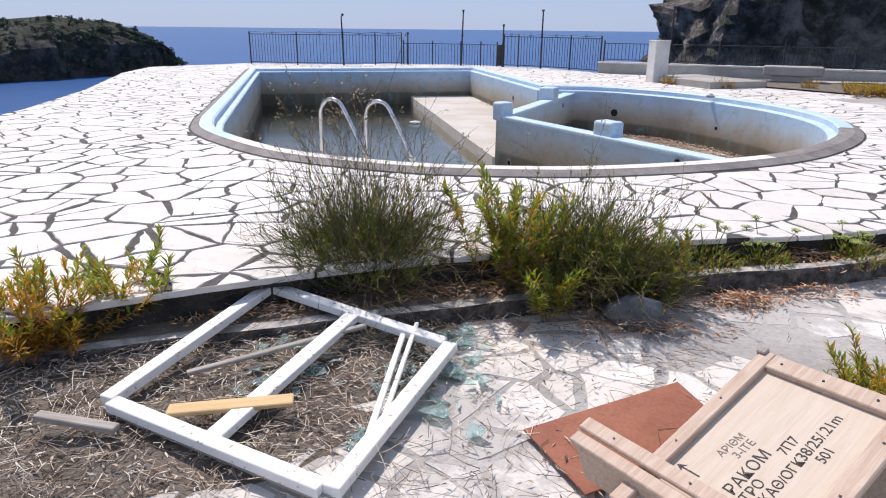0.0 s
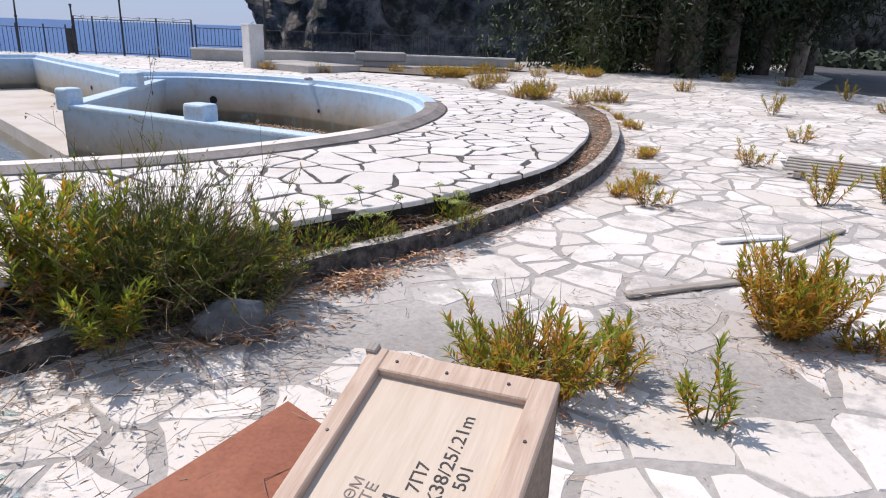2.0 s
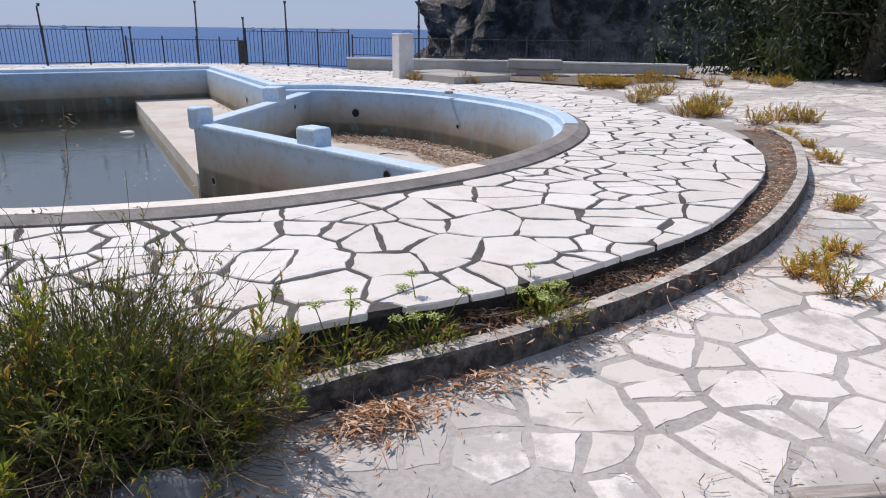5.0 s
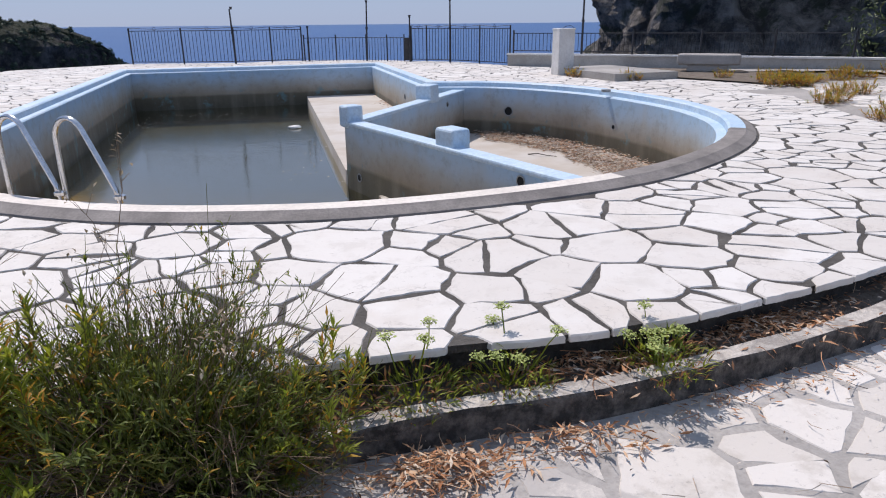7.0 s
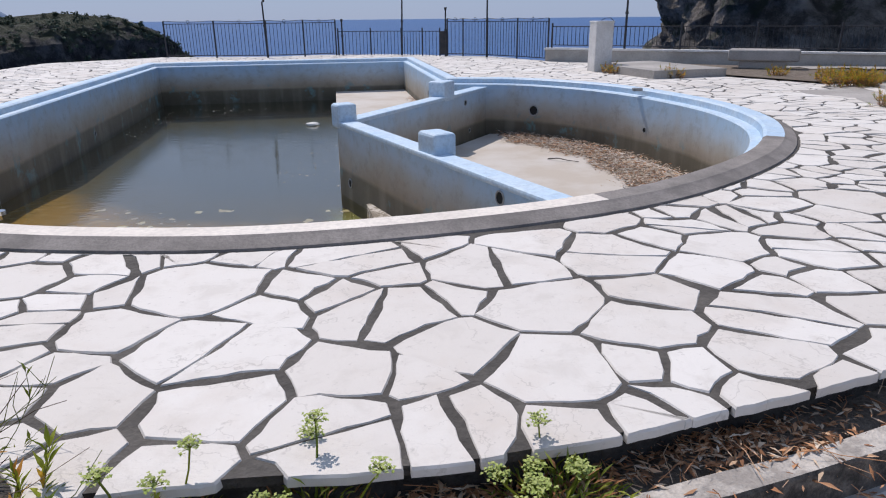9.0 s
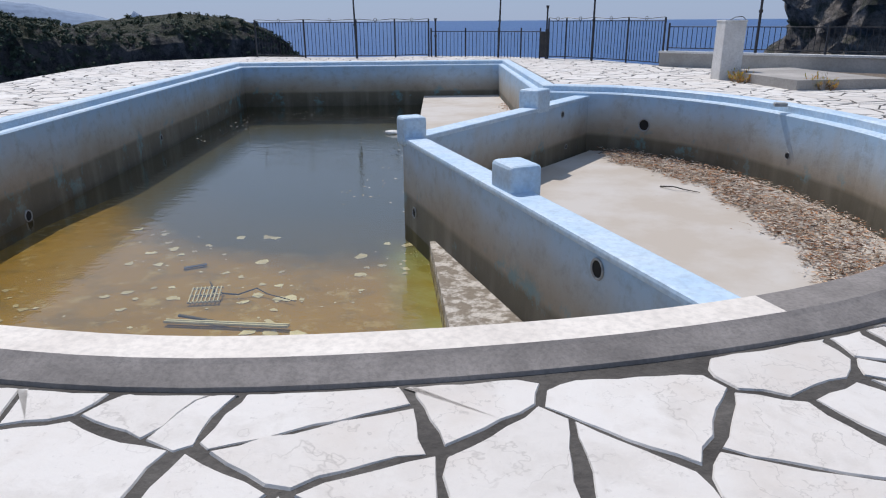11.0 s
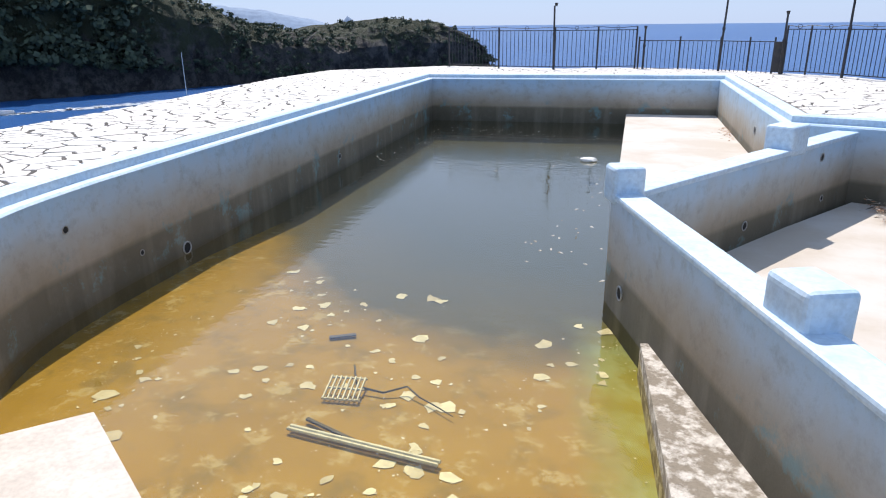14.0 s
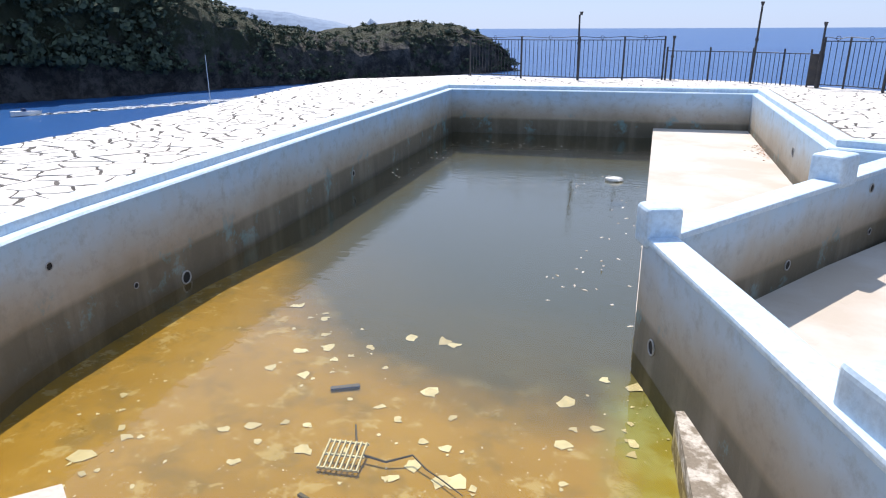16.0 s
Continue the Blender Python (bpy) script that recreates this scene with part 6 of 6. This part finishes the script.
tagged(mesh_object("branch", tube([(4.15, 13.9, KIDS + 0.01), (4.3, 13.75, KIDS + 0.05), (4.45, 13.72, KIDS + 0.02), (4.62, 13.6, KIDS + 0.02)], 0.012, 6, 0.5), WET), "bare dark twig on the basin floor", "branch")
rng = np.random.default_rng(5)
FLAKE = tinted("paint_flakes", (0.50, 0.45, 0.37), (0.80, 0.78, 0.70), 0.8)
bag = Soup()
for _ in range(1700):
    x, y = rng.uniform(-2.6, 2.1), 7.3 + 4.4 * rng.random()
    if noise.noise((x * 1.2, y * 1.2, 3)) + rng.normal(0, 0.25) < 0.02:
        continue
    z = FLOOR - 0.03 * max(0, y - 7.5) / 4 + 0.006
    n, r = int(rng.integers(6, 10)), 0.006 + 0.085 * rng.random() ** 7
    k = len(bag.v)
    bag.v += [np.array((x + math.cos(t) * r * q, y + math.sin(t) * r * q, z)) for t, q in zip(np.linspace(0, 2 * math.pi, n, endpoint=False) + rng.uniform(0, 1), rng.uniform(0.35, 1.25, n))]
    bag.f.append(tuple(range(k, k + n)))
tagged(bag.make("paint_flakes", FLAKE, None), "pale paint flakes scattered over the pool floor", "debris", "", "stuff")
bag = Soup()
for _ in range(170):
    x, y = (rng.uniform(-4.8, -0.6), rng.uniform(16.8, 21.5)) if rng.random() < 0.6 else (rng.normal(0.35, 0.35), rng.uniform(12, 19))
    bag.leaf(np.array((x - 0.05 * (y - 12), y, WATER + 0.004)), rng.normal(0, 1, 3) * (1, 1, 0.02), np.array((0, 0, 1.0)), rng.uniform(0.03, 0.09), 0.025, 0.02)
tagged(bag.make("floating_leaves", FLAKE, None), "pale leaves floating on the rain water", "leaf litter", "", "stuff")
bm = bmesh.new()
bmesh.ops.create_icosphere(bm, subdivisions=2, radius=1.0)
for w in bm.verts:
    w.co *= 1 + 0.25 * noise.noise(w.co * 2)
    w.co = Vector((w.co.x * 0.17, w.co.y * 0.10, w.co.z * 0.06))
ob = tagged(mesh_object("plastic_bottle", bm, PLASTIC), "crumpled white plastic bottle floating by the bench", "bottle")
ob.location = (-0.85, 18.3, WATER + 0.02)

# ---- boats in the bay ----
HULL = mottled("boat_white", (0.75, 0.75, 0.74), (0.66, 0.66, 0.66), 1, 0.4)
HULL_BLUE = mottled("boat_blue", (0.03, 0.06, 0.14), (0.04, 0.07, 0.16), 1, 0.4)


def hull(length, width, height):
    bm = bmesh.new()
    rings = []
    for t in np.linspace(0, 1, 9):
        w = width / 2 * math.sin(math.pi * min(1, 0.28 + 0.72 * (1 - t) ** 0.6)) if t < 1 else 0.02
        x = (t - 0.5) * length
        rings.append([bm.verts.new((x, s * w * k, z)) for s, k, z in ((-1, 1, height * (0.8 + 0.3 * t)), (-1, 0.85, 0.1), (0, 0, -0.3), (1, 0.85, 0.1), (1, 1, height * (0.8 + 0.3 * t)))])
    for a, b in zip(rings, rings[1:]):
        for k in range(4):
            bm.faces.new((a[k], a[k + 1], b[k + 1], b[k]))
        bm.faces.new((a[4], a[0], b[0], b[4]))
    bm.faces.new(rings[0])
    bmesh.ops.recalc_face_normals(bm, faces=bm.faces)
    return bm


boat = tagged(empty("sailing_boat", (-88, 89, SEA), -48), "moored white sailing boat with a bare mast", "boat")
part("hull", hull(7.0, 2.3, 0.9), HULL_BLUE, boat)
part("cabin", boxed((2.6, 1.3, 0.5), (0.2, 0, 1.05), None, 0.15, 2), HULL, boat)
part("mast", tube([(0.5, 0, 0.8), (0.5, 0, 9.6)], 0.09, 6, 0.6), HULL, boat)
part("boom", tube([(0.5, 0, 1.8), (-2.6, 0, 1.7)], 0.07, 6), HULL, boat)
boat = tagged(empty("motor_boat", (-113, 72, SEA), -110), "small white motor boat drawing a wake", "boat")
part("hull", hull(4.6, 1.7, 0.8), HULL, boat)
part("screen", boxed((0.6, 1.2, 0.5), (0.3, 0, 1.0), None, 0.08, 2), HULL_BLUE, boat)
FOAM = mottled("foam", (0.85, 0.88, 0.9), (0.6, 0.7, 0.8), 0.5, 0.9)
bag = Soup()
for _ in range(700):
    t = rng.random()
    c = np.array((-113, 72)) * (1 - t) + np.array((-96, 118)) * t + rng.normal(0, 1, 2) * (0.4 + 1.6 * t)
    bag.leaf(np.array((*c, SEA + 0.08)), np.array((17, 46, 0.0)) + rng.normal(0, 5, 3) * (1, 1, 0), np.array((0, 0, 1.0)), rng.uniform(0.8, 3.0), rng.uniform(0.3, 0.9), 0.0)
tagged(bag.make("boat_wake", FOAM, None), "white foam of a boat's wake", "foam", "", "stuff")


# ---- paving stones, last ----
SLABS, SLABS_LOW = ((0.30, 1.2), (0.23, 5), (0.16, 10), (0.10, 16)), ((0.25, 1.5), (0.20, 6), (0.14, 10), (0.09, 12))
deck_in, hole = offset(DECK_EDGE, -0.022), offset(POOL, -0.05)
deep = offset(POOL, 0.4)
skip = lambda p: bool(inside(deep, p)[0]) or p[0] > 14.2 or p[1] > 27.2
cells = fit_cells(paving(-10.6, 1.6, 14.2, 27.6, SLABS, 0.020, 11, skip), deck_in, [hole], 0.07)
lay(cells, bpy.data.objects["deck"], lambda x, y: DECK - 0.012, 0.006, (STONE_EACH, STONE_JOINED), np.array((2.4, 5.6)), 300, 21)


def bare(p):
    """Where cement covers the lower terrace."""
    x, y = p
    rough_edge = 0.35 * noise.noise((x * 2.3, y * 2.3, 4.0))
    for cx_, cy_, rx_, ry_ in ((1.95, 3.25, 0.65, 0.40), (2.95, 2.25, 0.38, 0.32)):
        if ((x - cx_) / rx_) ** 2 + ((y - cy_) / ry_) ** 2 < 1 + rough_edge:
            return True
    k = noise.noise((x * 0.55, y * 0.55, 7.0)) + 0.5 * noise.noise((x * 1.7, y * 1.7, 2.0))
    return k > (0.34 if x < 2.2 else 0.66) or x > 26


lower = [(-3.0, -3.0), (26.5, -3.0), (26.5, 16.0), (9.6, 15.0), (9.0, 12.0), (8.75, 9.6), (8.5, 8.2)] + [p for p in offset_line(KERB_LINE, -0.02)[::-1] if p[1] > 3.2]
cells = fit_cells(paving(-2.0, -2.6, 26, 15.6, SLABS_LOW, 0.025, 5, bare), lower, [[(-4.4, 0.9), (-1.0, 1.7), (-0.6, 2.5), (0.3, 3.3), (0.9, 3.5), (-4.4, 4.2)]])
lay(cells, bpy.data.objects["ground"], lambda x, y: low(x, y) - 0.012, 0.004, (WORN_EACH, WORN_JOINED), np.array((2.9, 3.0)), 300, 22)
